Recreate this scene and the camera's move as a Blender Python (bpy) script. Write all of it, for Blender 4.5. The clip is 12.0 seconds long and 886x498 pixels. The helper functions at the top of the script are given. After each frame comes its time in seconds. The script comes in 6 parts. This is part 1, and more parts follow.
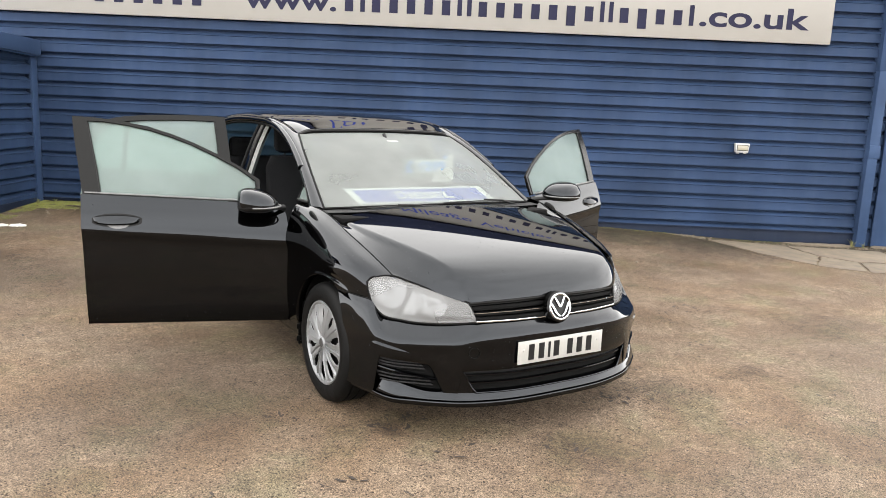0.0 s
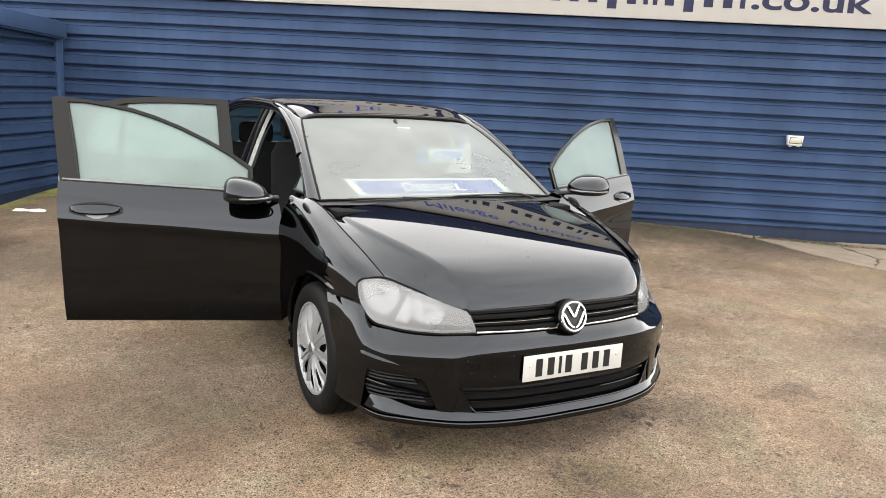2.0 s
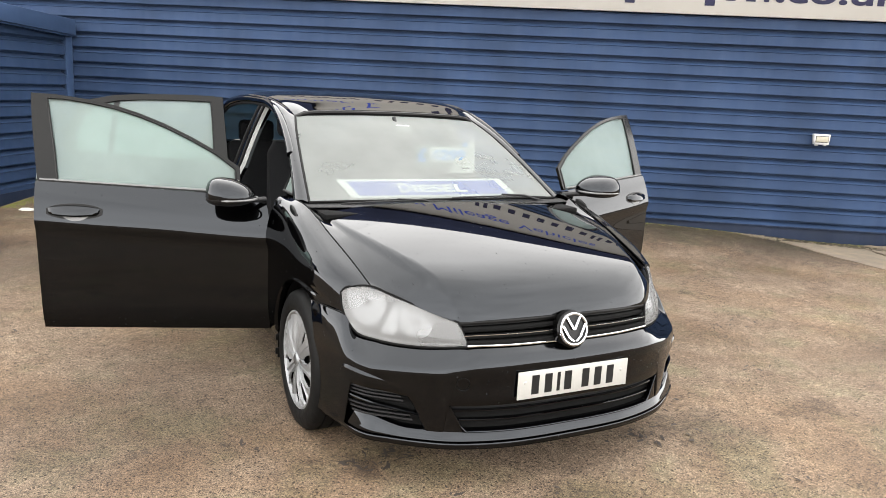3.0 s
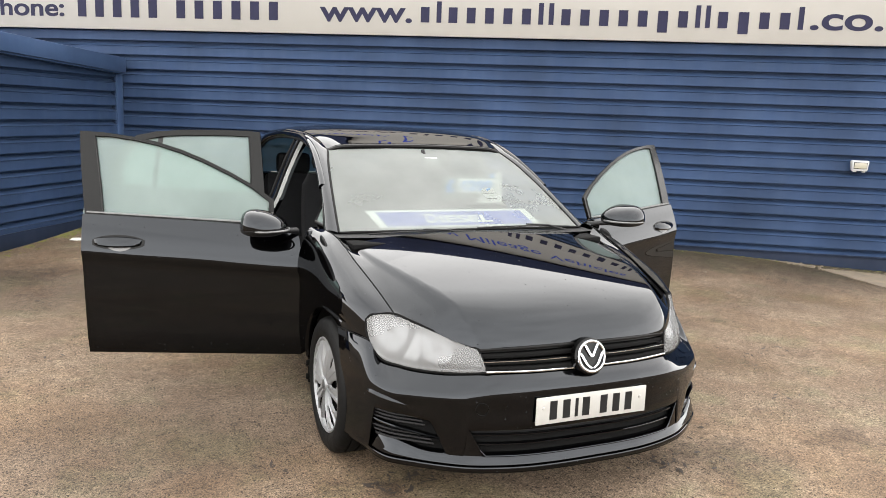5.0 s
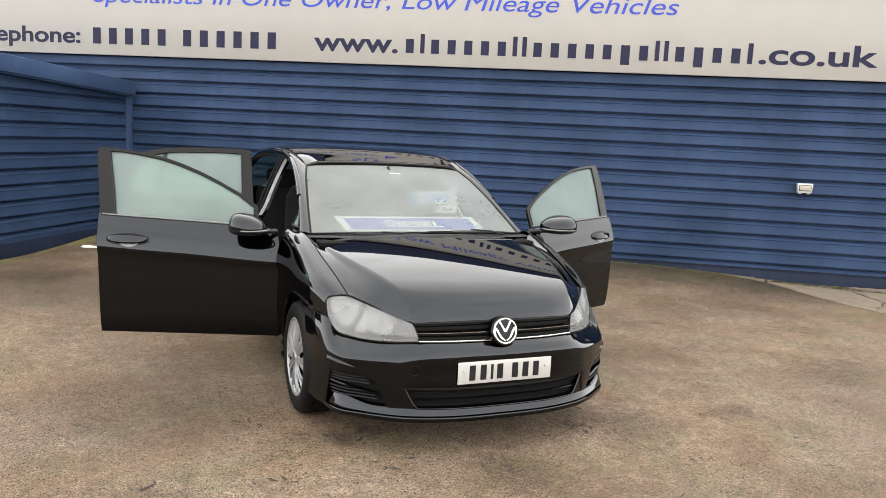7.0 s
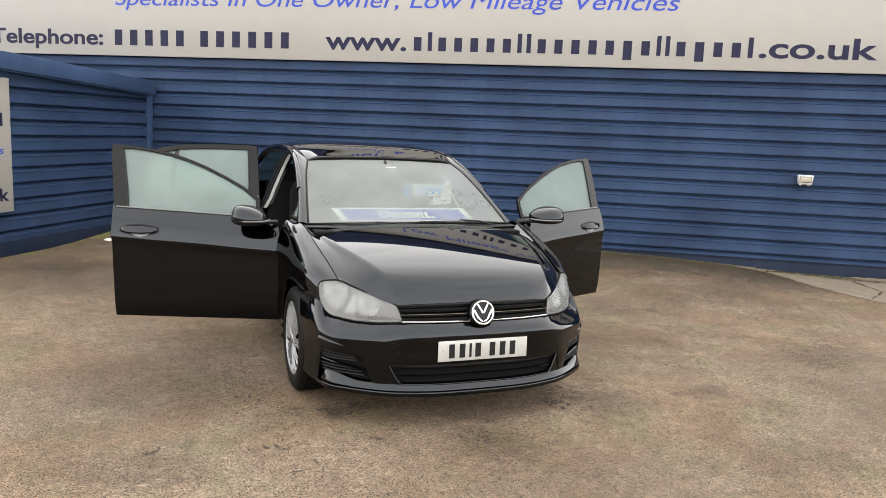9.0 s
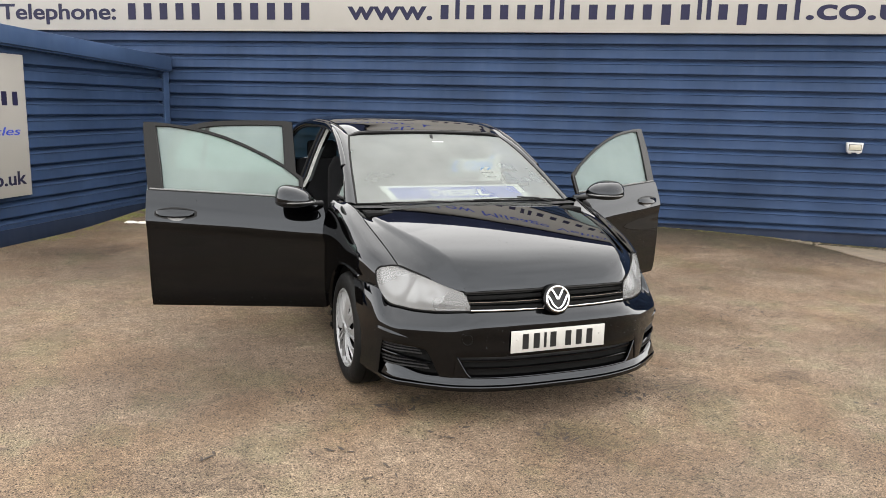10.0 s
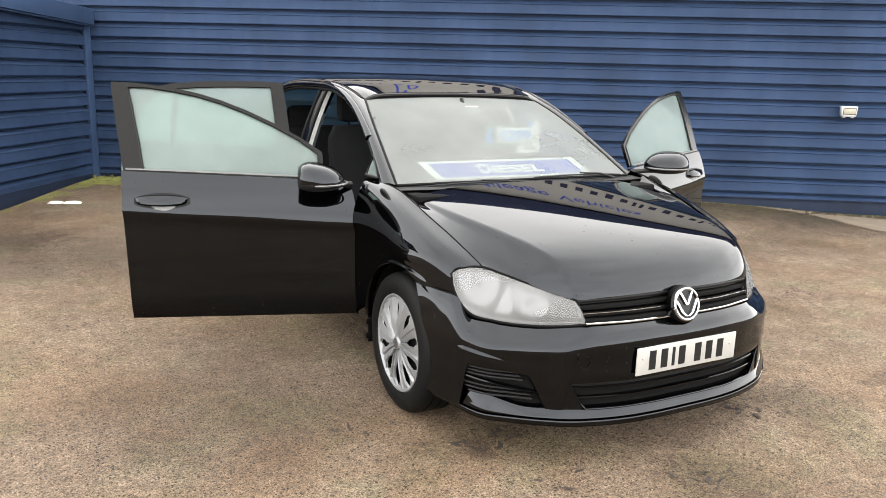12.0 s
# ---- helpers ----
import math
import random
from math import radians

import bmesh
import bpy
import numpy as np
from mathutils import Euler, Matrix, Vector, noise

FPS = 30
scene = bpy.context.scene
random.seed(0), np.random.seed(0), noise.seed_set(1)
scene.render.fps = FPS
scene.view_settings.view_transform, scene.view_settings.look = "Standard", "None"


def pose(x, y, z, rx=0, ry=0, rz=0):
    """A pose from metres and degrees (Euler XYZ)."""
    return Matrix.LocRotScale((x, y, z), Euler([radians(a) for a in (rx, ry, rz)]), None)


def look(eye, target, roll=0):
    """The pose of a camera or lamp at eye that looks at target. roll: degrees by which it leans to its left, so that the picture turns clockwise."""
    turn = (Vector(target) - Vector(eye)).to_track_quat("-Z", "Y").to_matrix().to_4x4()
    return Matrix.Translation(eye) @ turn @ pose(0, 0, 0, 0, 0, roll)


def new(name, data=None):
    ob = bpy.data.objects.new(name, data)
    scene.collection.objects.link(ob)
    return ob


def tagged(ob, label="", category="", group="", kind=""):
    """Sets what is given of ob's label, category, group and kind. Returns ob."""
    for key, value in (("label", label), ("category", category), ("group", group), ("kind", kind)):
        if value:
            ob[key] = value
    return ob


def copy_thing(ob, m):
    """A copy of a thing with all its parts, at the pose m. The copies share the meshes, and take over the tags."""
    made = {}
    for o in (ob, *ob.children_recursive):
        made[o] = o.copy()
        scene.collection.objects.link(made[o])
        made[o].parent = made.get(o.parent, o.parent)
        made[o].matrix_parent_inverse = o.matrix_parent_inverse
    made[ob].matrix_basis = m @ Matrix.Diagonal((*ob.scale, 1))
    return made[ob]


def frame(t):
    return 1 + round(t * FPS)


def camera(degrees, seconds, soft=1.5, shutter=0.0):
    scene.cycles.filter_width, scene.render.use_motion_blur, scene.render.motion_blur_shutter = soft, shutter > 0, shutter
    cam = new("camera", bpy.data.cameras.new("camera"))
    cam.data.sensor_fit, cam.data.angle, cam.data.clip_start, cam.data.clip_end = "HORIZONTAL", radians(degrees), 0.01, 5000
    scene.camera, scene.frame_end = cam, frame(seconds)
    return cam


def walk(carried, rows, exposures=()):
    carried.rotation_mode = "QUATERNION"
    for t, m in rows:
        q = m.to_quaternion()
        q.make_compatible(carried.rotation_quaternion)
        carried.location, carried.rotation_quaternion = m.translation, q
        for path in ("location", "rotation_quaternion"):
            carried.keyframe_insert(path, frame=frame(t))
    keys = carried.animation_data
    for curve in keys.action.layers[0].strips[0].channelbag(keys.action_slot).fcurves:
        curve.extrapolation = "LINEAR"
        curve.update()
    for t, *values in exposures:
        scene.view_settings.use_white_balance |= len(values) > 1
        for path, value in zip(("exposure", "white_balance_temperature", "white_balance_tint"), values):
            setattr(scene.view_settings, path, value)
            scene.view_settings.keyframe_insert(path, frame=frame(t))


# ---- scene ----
cam = camera(59.7, 12.0, soft=0.8)
PATH = [
    (0, (-2.393, -2.716, 1.542), (-1.348, -1.05, 1.176), 2.5),
    (0.5, (-2.255, -2.767, 1.523), (-1.237, -1.088, 1.143), 2.9),
    (1, (-2.17, -2.745, 1.524), (-1.179, -1.052, 1.133), 3.0),
    (1.5, (-2.092, -2.599, 1.51), (-1.126, -0.893, 1.116), 3.0),
    (2, (-2.008, -2.463, 1.517), (-1.066, -0.744, 1.12), 3.0),
    (2.5, (-1.881, -2.38, 1.512), (-0.962, -0.649, 1.113), 3.1),
    (3, (-1.784, -2.321, 1.508), (-0.895, -0.575, 1.105), 2.9),
    (5, (-1.756, -2.456, 1.541), (-0.963, -0.652, 1.203), 2.2),
    (5.5, (-1.795, -2.62, 1.544), (-0.996, -0.815, 1.227), 2.3),
    (6, (-1.784, -2.825, 1.555), (-0.977, -1.02, 1.254), 2.4),
    (6.5, (-1.803, -3.063, 1.548), (-1.002, -1.254, 1.258), 2.6),
    (8.5, (-1.713, -3.683, 1.578), (-0.981, -1.842, 1.304), 2.8),
    (9, (-1.696, -3.66, 1.565), (-0.971, -1.82, 1.267), 2.4),
    (9.5, (-1.792, -3.49, 1.554), (-1.08, -1.649, 1.228), 1.9),
    (10, (-1.859, -3.221, 1.536), (-1.153, -1.386, 1.173), 1.4),
    (10.5, (-1.851, -2.931, 1.512), (-1.136, -1.105, 1.118), 1.1),
    (11, (-1.965, -2.646, 1.483), (-1.231, -0.834, 1.06), 1.0),
    (11.5, (-2.109, -2.358, 1.491), (-1.286, -0.59, 1.043), 0.8),
    (12, (-2.209, -2.102, 1.476), (-1.298, -0.378, 1.033), 1.5),
]
walk(cam, [(t, look(eye, target, roll)) for t, eye, target, roll in PATH],
     [(0, -0.12), (3.0, 0.02), (5.5, -0.12), (8.5, -0.37), (9.5, -0.37), (10.5, -0.12), (12, 0.0)])

# ---------------------------------------------------------------- light
world = bpy.data.worlds.new("overcast_sky")
scene.world = world
world.use_nodes = True
wn, wl = world.node_tree.nodes, world.node_tree.links
wn.clear()
w_out = wn.new("ShaderNodeOutputWorld")
w_bg = wn.new("ShaderNodeBackground")
w_sky = wn.new("ShaderNodeTexSky")
w_sky.sky_type, w_sky.sun_disc = "NISHITA", False
w_sky.sun_elevation, w_sky.sun_rotation = radians(62), radians(111)
w_sky.air_density, w_sky.dust_density, w_sky.ozone_density = 1.0, 1.0, 1.0
w_hsv = wn.new("ShaderNodeHueSaturation")
w_hsv.inputs["Saturation"].default_value = 0.1
w_co = wn.new("ShaderNodeTexCoord")
w_map = wn.new("ShaderNodeMapping")
w_map.inputs["Scale"].default_value = (1.0, 1.0, 2.6)
w_noise = wn.new("ShaderNodeTexNoise")
w_noise.inputs["Scale"].default_value, w_noise.inputs["Detail"].default_value = 2.2, 5.0
w_ramp = wn.new("ShaderNodeMapRange")
w_ramp.inputs["From Min"].default_value, w_ramp.inputs["From Max"].default_value = 0.3, 0.7
w_ramp.inputs["To Min"].default_value, w_ramp.inputs["To Max"].default_value = 0.84, 1.1
w_grey = wn.new("ShaderNodeMix")
w_grey.data_type = "RGBA"
w_grey.inputs["Factor"].default_value = 0.88
# overcast: thicker, darker cloud overhead than low down
w_sep = wn.new("ShaderNodeSeparateXYZ")
w_up = wn.new("ShaderNodeMapRange")
w_up.inputs["From Min"].default_value, w_up.inputs["From Max"].default_value = 0.0, 1.0
w_up.inputs["To Min"].default_value, w_up.inputs["To Max"].default_value = 1.5, 1.15
w_tone = wn.new("ShaderNodeMix")
w_tone.data_type, w_tone.blend_type = "RGBA", "MULTIPLY"
w_tone.inputs["Factor"].default_value = 1.0
w_tone.inputs["A"].default_value = (5.1, 5.0, 4.88, 1)
wl.new(w_co.outputs["Generated"], w_sep.inputs[0])
wl.new(w_sep.outputs["Z"], w_up.inputs[0])
# the cloud is thinner, and brighter, on the open side than beyond the building
w_dot = wn.new("ShaderNodeVectorMath")
w_dot.operation = "DOT_PRODUCT"
w_dot.inputs[1].default_value = (0.50, 0.78, 0.38)
w_glow = wn.new("ShaderNodeMapRange")
w_glow.interpolation_type = "SMOOTHSTEP"
w_glow.inputs["From Min"].default_value, w_glow.inputs["From Max"].default_value = -0.8, 0.9
w_glow.inputs["To Min"].default_value, w_glow.inputs["To Max"].default_value = 2.25, 1.85
w_both = wn.new("ShaderNodeMath")
w_both.operation = "MULTIPLY"
wl.new(w_co.outputs["Generated"], w_dot.inputs[0])
wl.new(w_dot.outputs["Value"], w_glow.inputs[0])
wl.new(w_up.outputs[0], w_both.inputs[0])
wl.new(w_glow.outputs[0], w_both.inputs[1])
wl.new(w_both.outputs[0], w_tone.inputs["B"])
wl.new(w_tone.outputs["Result"], w_grey.inputs["B"])
w_mul = wn.new("ShaderNodeMix")
w_mul.data_type, w_mul.blend_type = "RGBA", "MULTIPLY"
w_mul.inputs["Factor"].default_value = 1.0
wl.new(w_sky.outputs[0], w_hsv.inputs["Color"])
wl.new(w_hsv.outputs[0], w_grey.inputs["A"])
wl.new(w_co.outputs["Generated"], w_map.inputs[0])
wl.new(w_map.outputs[0], w_noise.inputs["Vector"])
wl.new(w_noise.outputs[0], w_ramp.inputs[0])
wl.new(w_grey.outputs["Result"], w_mul.inputs["A"])
wl.new(w_ramp.outputs[0], w_mul.inputs["B"])
wl.new(w_mul.outputs["Result"], w_bg.inputs[0])
w_bg.inputs[1].default_value = 0.44
wl.new(w_bg.outputs[0], w_out.inputs[0])

sun = new("sun", bpy.data.lights.new("sun", "SUN"))
sun.data.energy, sun.data.angle, sun.data.color = 1.2, radians(130), (1.0, 0.95, 0.87)
sun.matrix_world = look((4.2, -1.6, 8.6), (0, 0, 0))


# ---------------------------------------------------------------- materials
def nodes_of(name):
    m = bpy.data.materials.new(name)
    m.use_nodes = True
    n, l = m.node_tree.nodes, m.node_tree.links
    return m, n, l, n["Principled BSDF"]


def simple(name, col, rough=0.5, metal=0.0, coat=0.0, vary=0.15, scale=30.0, bump=0.0, bscale=200.0, spec=0.5):
    """A surface with slight tone variation at two scales and fine relief."""
    m, n, l, b = nodes_of(name)
    b.inputs["Metallic"].default_value = metal
    b.inputs["Specular IOR Level"].default_value = spec
    b.inputs["Coat Weight"].default_value, b.inputs["Coat Roughness"].default_value = coat, 0.03
    co = n.new("ShaderNodeTexCoord")
    n1 = n.new("ShaderNodeTexNoise")
    n1.inputs["Scale"].default_value, n1.inputs["Detail"].default_value = scale, 6
    n2 = n.new("ShaderNodeTexNoise")
    n2.inputs["Scale"].default_value, n2.inputs["Detail"].default_value = scale * 0.12, 3
    add = n.new("ShaderNodeMath")
    add.operation = "ADD"
    mr = n.new("ShaderNodeMapRange")
    mr.inputs["From Min"].default_value, mr.inputs["From Max"].default_value = 0.6, 1.4
    mr.inputs["To Min"].default_value, mr.inputs["To Max"].default_value = 1 - vary, 1 + vary
    mix = n.new("ShaderNodeMix")
    mix.data_type, mix.blend_type = "RGBA", "MULTIPLY"
    mix.inputs["Factor"].default_value = 1
    mix.inputs["A"].default_value = (*col, 1)
    rr = n.new("ShaderNodeMapRange")
    rr.inputs["To Min"].default_value, rr.inputs["To Max"].default_value = max(0.02, rough * 0.8), min(1, rough * 1.2)
    l.new(co.outputs["Object"], n1.inputs[0])
    l.new(co.outputs["Object"], n2.inputs[0])
    l.new(n1.outputs[0], add.inputs[0])
    l.new(n2.outputs[0], add.inputs[1])
    l.new(add.outputs[0], mr.inputs[0])
    l.new(mr.outputs[0], mix.inputs["B"])
    l.new(mix.outputs["Result"], b.inputs["Base Color"])
    l.new(n1.outputs[0], rr.inputs[0])
    l.new(rr.outputs[0], b.inputs["Roughness"])
    if bump:
        n3 = n.new("ShaderNodeTexNoise")
        n3.inputs["Scale"].default_value = bscale
        bp = n.new("ShaderNodeBump")
        bp.inputs["Strength"].default_value, bp.inputs["Distance"].default_value = bump, 0.002
        l.new(co.outputs["Object"], n3.inputs[0])
        l.new(n3.outputs[0], bp.inputs["Height"])
        l.new(bp.outputs[0], b.inputs["Normal"])
    return m


def pane_material(name, tint, base=0.04, rough=0.0, tone=(1.0, 1.0, 1.0), veil=0.0, veil_tone=0.5, rim=0.22):
    """Thin glass: light passes tinted, and the surface mirrors more at a glancing view."""
    m, n, l, b = nodes_of(name)
    n.remove(b)
    out = n["Material Output"]
    tr = n.new("ShaderNodeBsdfTransparent")
    tr.inputs[0].default_value = (*tint, 1)
    gl = n.new("ShaderNodeBsdfGlossy")
    gl.inputs["Roughness"].default_value = rough
    gl.inputs["Color"].default_value = (*tone, 1)
    lw = n.new("ShaderNodeLayerWeight")
    pw = n.new("ShaderNodeMath")
    pw.operation, pw.inputs[1].default_value = "POWER", 4.0
    ma = n.new("ShaderNodeMath")
    ma.operation, ma.inputs[1].default_value, ma.inputs[2].default_value = "MULTIPLY_ADD", rim, base
    mx = n.new("ShaderNodeMixShader")
    l.new(lw.outputs["Facing"], pw.inputs[0])
    l.new(pw.outputs[0], ma.inputs[0])
    l.new(ma.outputs[0], mx.inputs[0])
    l.new(tr.outputs[0], mx.inputs[1])
    l.new(gl.outputs[0], mx.inputs[2])
    if veil:
        # diffuse veil: sky reflection put into the pane's colour, haze on the lens
        df = n.new("ShaderNodeBsdfDiffuse")
        df.inputs[0].default_value = (tint[0] ** 0.5 * veil_tone, tint[1] ** 0.5 * veil_tone, tint[2] ** 0.5 * veil_tone, 1)
        over = n.new("ShaderNodeMixShader")
        co, nz = n.new("ShaderNodeTexCoord"), n.new("ShaderNodeTexNoise")
        nz.inputs["Scale"].default_value, nz.inputs["Detail"].default_value = 2.5, 4
        mr = n.new("ShaderNodeMapRange")
        mr.inputs["From Min"].default_value, mr.inputs["From Max"].default_value = 0.3, 0.7
        mr.inputs["To Min"].default_value, mr.inputs["To Max"].default_value = veil * 0.86, veil * 1.12
        l.new(co.outputs["Object"], nz.inputs["Vector"])
        l.new(nz.outputs[0], mr.inputs[0])
        l.new(mr.outputs[0], over.inputs[0])
        l.new(mx.outputs[0], over.inputs[1])
        l.new(df.outputs[0], over.inputs[2])
        mx = over
    l.new(mx.outputs[0], out.inputs[0])
    return m


def paint_material():
    """Black pearl car paint under clear coat, with fine dust and dried rain specks."""
    m, n, l, b = nodes_of("black_paint")
    b.inputs["IOR"].default_value = 1.43
    b.inputs["Specular Tint"].default_value = (0.80, 0.85, 0.92, 1)
    co = n.new("ShaderNodeTexCoord")
    dust = n.new("ShaderNodeTexNoise")
    dust.inputs["Scale"].default_value, dust.inputs["Detail"].default_value = 5.0, 8
    vor = n.new("ShaderNodeTexVoronoi")
    vor.inputs["Scale"].default_value = 38
    lt = n.new("ShaderNodeMath")
    lt.operation, lt.inputs[1].default_value = "LESS_THAN", 0.11
    sel = n.new("ShaderNodeMath")
    sel.operation, sel.inputs[1].default_value = "GREATER_THAN", 0.66
    sep = n.new("ShaderNodeSeparateColor")
    mul = n.new("ShaderNodeMath")
    mul.operation = "MULTIPLY"
    l.new(co.outputs["Object"], dust.inputs[0])
    l.new(co.outputs["Object"], vor.inputs["Vector"])
    l.new(vor.outputs["Distance"], lt.inputs[0])
    l.new(vor.outputs["Color"], sep.inputs[0])
    l.new(sep.outputs[0], sel.inputs[0])
    l.new(lt.outputs[0], mul.inputs[0])
    l.new(sel.outputs[0], mul.inputs[1])
    ramp = n.new("ShaderNodeMapRange")
    ramp.inputs["From Min"].default_value, ramp.inputs["From Max"].default_value = 0.35, 0.75
    ramp.inputs["To Min"].default_value, ramp.inputs["To Max"].default_value = 0.0, 0.0025
    l.new(dust.outputs[0], ramp.inputs[0])
    m1 = n.new("ShaderNodeMix")
    m1.data_type = "RGBA"
    m1.inputs["A"].default_value, m1.inputs["B"].default_value = (0.0002, 0.0002, 0.0003, 1), (0.16, 0.15, 0.13, 1)
    l.new(ramp.outputs[0], m1.inputs["Factor"])
    m2 = n.new("ShaderNodeMix")
    m2.data_type = "RGBA"
    m2.inputs["B"].default_value = (0.002, 0.002, 0.002, 1)
    l.new(mul.outputs[0], m2.inputs["Factor"])
    l.new(m1.outputs["Result"], m2.inputs["A"])
    l.new(m2.outputs["Result"], b.inputs["Base Color"])
    cr = n.new("ShaderNodeMapRange")
    cr.inputs["To Min"].default_value, cr.inputs["To Max"].default_value = 0.02, 0.6
    l.new(mul.outputs[0], cr.inputs[0])
    l.new(cr.outputs[0], b.inputs["Roughness"])
    wob = n.new("ShaderNodeTexNoise")
    wob.inputs["Scale"].default_value = 9.0
    bp = n.new("ShaderNodeBump")
    bp.inputs["Strength"].default_value, bp.inputs["Distance"].default_value = 0.012, 0.002
    l.new(co.outputs["Object"], wob.inputs[0])
    l.new(wob.outputs[0], bp.inputs["Height"])
    l.new(bp.outputs[0], b.inputs["Normal"])
    return m


def cladding_material(name, col):
    """Blue coated steel sheet, faintly chalked, with rain streaks and grime."""
    m, n, l, b = nodes_of(name)
    co = n.new("ShaderNodeTexCoord")
    mp = n.new("ShaderNodeMapping")
    mp.inputs["Scale"].default_value = (9, 9, 0.5)
    st = n.new("ShaderNodeTexNoise")
    st.inputs["Scale"].default_value, st.inputs["Detail"].default_value = 1.0, 7
    fine = n.new("ShaderNodeTexNoise")
    fine.inputs["Scale"].default_value, fine.inputs["Detail"].default_value = 1.3, 6
    l.new(co.outputs["Object"], mp.inputs[0])
    l.new(mp.outputs[0], st.inputs["Vector"])
    l.new(co.outputs["Object"], fine.inputs["Vector"])
    mr = n.new("ShaderNodeMapRange")
    mr.inputs["From Min"].default_value, mr.inputs["From Max"].default_value = 0.35, 0.8
    mr.inputs["To Min"].default_value, mr.inputs["To Max"].default_value = 0.0, 0.45
    l.new(st.outputs[0], mr.inputs[0])
    m1 = n.new("ShaderNodeMix")
    m1.data_type = "RGBA"
    m1.inputs["A"].default_value, m1.inputs["B"].default_value = (*col, 1), (col[0] * 1.35 + 0.006, col[1] * 1.25 + 0.006, col[2] * 1.1 + 0.006, 1)
    l.new(mr.outputs[0], m1.inputs["Factor"])
    m2 = n.new("ShaderNodeMix")
    m2.data_type, m2.blend_type = "RGBA", "MULTIPLY"
    m2.inputs["Factor"].default_value = 1
    fr = n.new("ShaderNodeMapRange")
    fr.inputs["From Min"].default_value, fr.inputs["From Max"].default_value = 0.25, 0.75
    fr.inputs["To Min"].default_value, fr.inputs["To Max"].default_value = 0.72, 1.26
    l.new(fine.outputs[0], fr.inputs[0])
    l.new(m1.outputs["Result"], m2.inputs["A"])
    l.new(fr.outputs[0], m2.inputs["B"])
    l.new(m2.outputs["Result"], b.inputs["Base Color"])
    b.inputs["Roughness"].default_value = 0.45
    b.inputs["Specular IOR Level"].default_value = 0.07
    return m


def asphalt_material():
    """Old tan-brown tarmac: exposed pale and dark grit, damp dark patches, fine cracks."""
    m, n, l, b = nodes_of("worn_tarmac")
    co = n.new("ShaderNodeTexCoord")

    def nz(scale, detail=6, rough=0.55):
        t = n.new("ShaderNodeTexNoise")
        t.inputs["Scale"].default_value, t.inputs["Detail"].default_value, t.inputs["Roughness"].default_value = scale, detail, rough
        l.new(co.outputs["Object"], t.inputs["Vector"])
        return t

    def mix(a, c, f, blend="MIX"):
        x = n.new("ShaderNodeMix")
        x.data_type, x.blend_type = "RGBA", blend
        for key, v in (("A", a), ("B", c), ("Factor", f)):
            if isinstance(v, tuple):
                x.inputs[key].default_value = (*v, 1)
            elif isinstance(v, float):
                x.inputs[key].default_value = v
            else:
                l.new(v, x.inputs[key])
        return x.outputs["Result"]

    def rng(v, a, c, lo, hi):
        r = n.new("ShaderNodeMapRange")
        for k, val in zip(("From Min", "From Max", "To Min", "To Max"), (a, c, lo, hi)):
            r.inputs[k].default_value = val
        l.new(v, r.inputs[0])
        return r.outputs[0]

    big, mid, grit = nz(0.55, 5), nz(2.6, 7, 0.65), nz(110, 4, 0.7)
    col = mix((0.106, 0.076, 0.053), (0.148, 0.113, 0.080), rng(mid.outputs[0], 0.35, 0.68, 0, 1))
    col = mix(col, (0.045, 0.032, 0.022), rng(big.outputs[0], 0.47, 0.66, 0, 0.5))
    vor = n.new("ShaderNodeTexVoronoi")
    vor.inputs["Scale"].default_value = 250
    l.new(co.outputs["Object"], vor.inputs["Vector"])
    sep = n.new("ShaderNodeSeparateColor")
    l.new(vor.outputs["Color"], sep.inputs[0])
    col = mix(col, rng(sep.outputs[0], 0.0, 1.0, 0.30, 1.70), 0.95, "MULTIPLY")
    olive = nz(1.7, 5, 0.7)
    col = mix(col, (0.90, 1.0, 0.92), rng(olive.outputs[0], 0.50, 0.62, 0, 1.0), "MULTIPLY")
    warm = nz(1.1, 4, 0.6)
    col = mix(col, (1.05, 0.96, 0.85), rng(warm.outputs[0], 0.45, 0.62, 0, 0.8), "MULTIPLY")
    col = mix(col, rng(grit.outputs[0], 0.3, 0.7, 0.7, 1.3), 0.9, "MULTIPLY")
    mott = nz(13, 8, 0.75)
    col = mix(col, rng(mott.outputs[0], 0.35, 0.65, 0.72, 1.28), 0.85, "MULTIPLY")
    crumb = nz(46, 5, 0.8)
    col = mix(col, rng(crumb.outputs[0], 0.40, 0.60, 0.72, 1.28), 0.9, "MULTIPLY")
    # pits where stones have come out
    pit = n.new("ShaderNodeTexVoronoi")
    pit.inputs["Scale"].default_value = 62
    l.new(co.outputs["Object"], pit.inputs["Vector"])
    psep = n.new("ShaderNodeSeparateColor")
    l.new(pit.outputs["Color"], psep.inputs[0])
    pmul = n.new("ShaderNodeMath")
    pmul.operation = "MULTIPLY"
    l.new(rng(pit.outputs["Distance"], 0.26, 0.33, 1, 0), pmul.inputs[0])
    l.new(rng(psep.outputs[0], 0.60, 0.62, 0, 1), pmul.inputs[1])
    col = mix(col, (0.20, 0.19, 0.19), pmul.outputs[0], "MULTIPLY")
    spot = nz(5.5, 8, 0.7)
    col = mix(col, (0.036, 0.029, 0.024), rng(spot.outputs[0], 0.62, 0.72, 0, 0.7))
    # damp and oily stains, each with its own place and ragged edge
    warp = nz(4.5, 8, 0.8)
    wsub, wmul, wadd = (n.new("ShaderNodeVectorMath") for _ in range(3))
    wsub.operation, wmul.operation, wadd.operation = "SUBTRACT", "SCALE", "ADD"
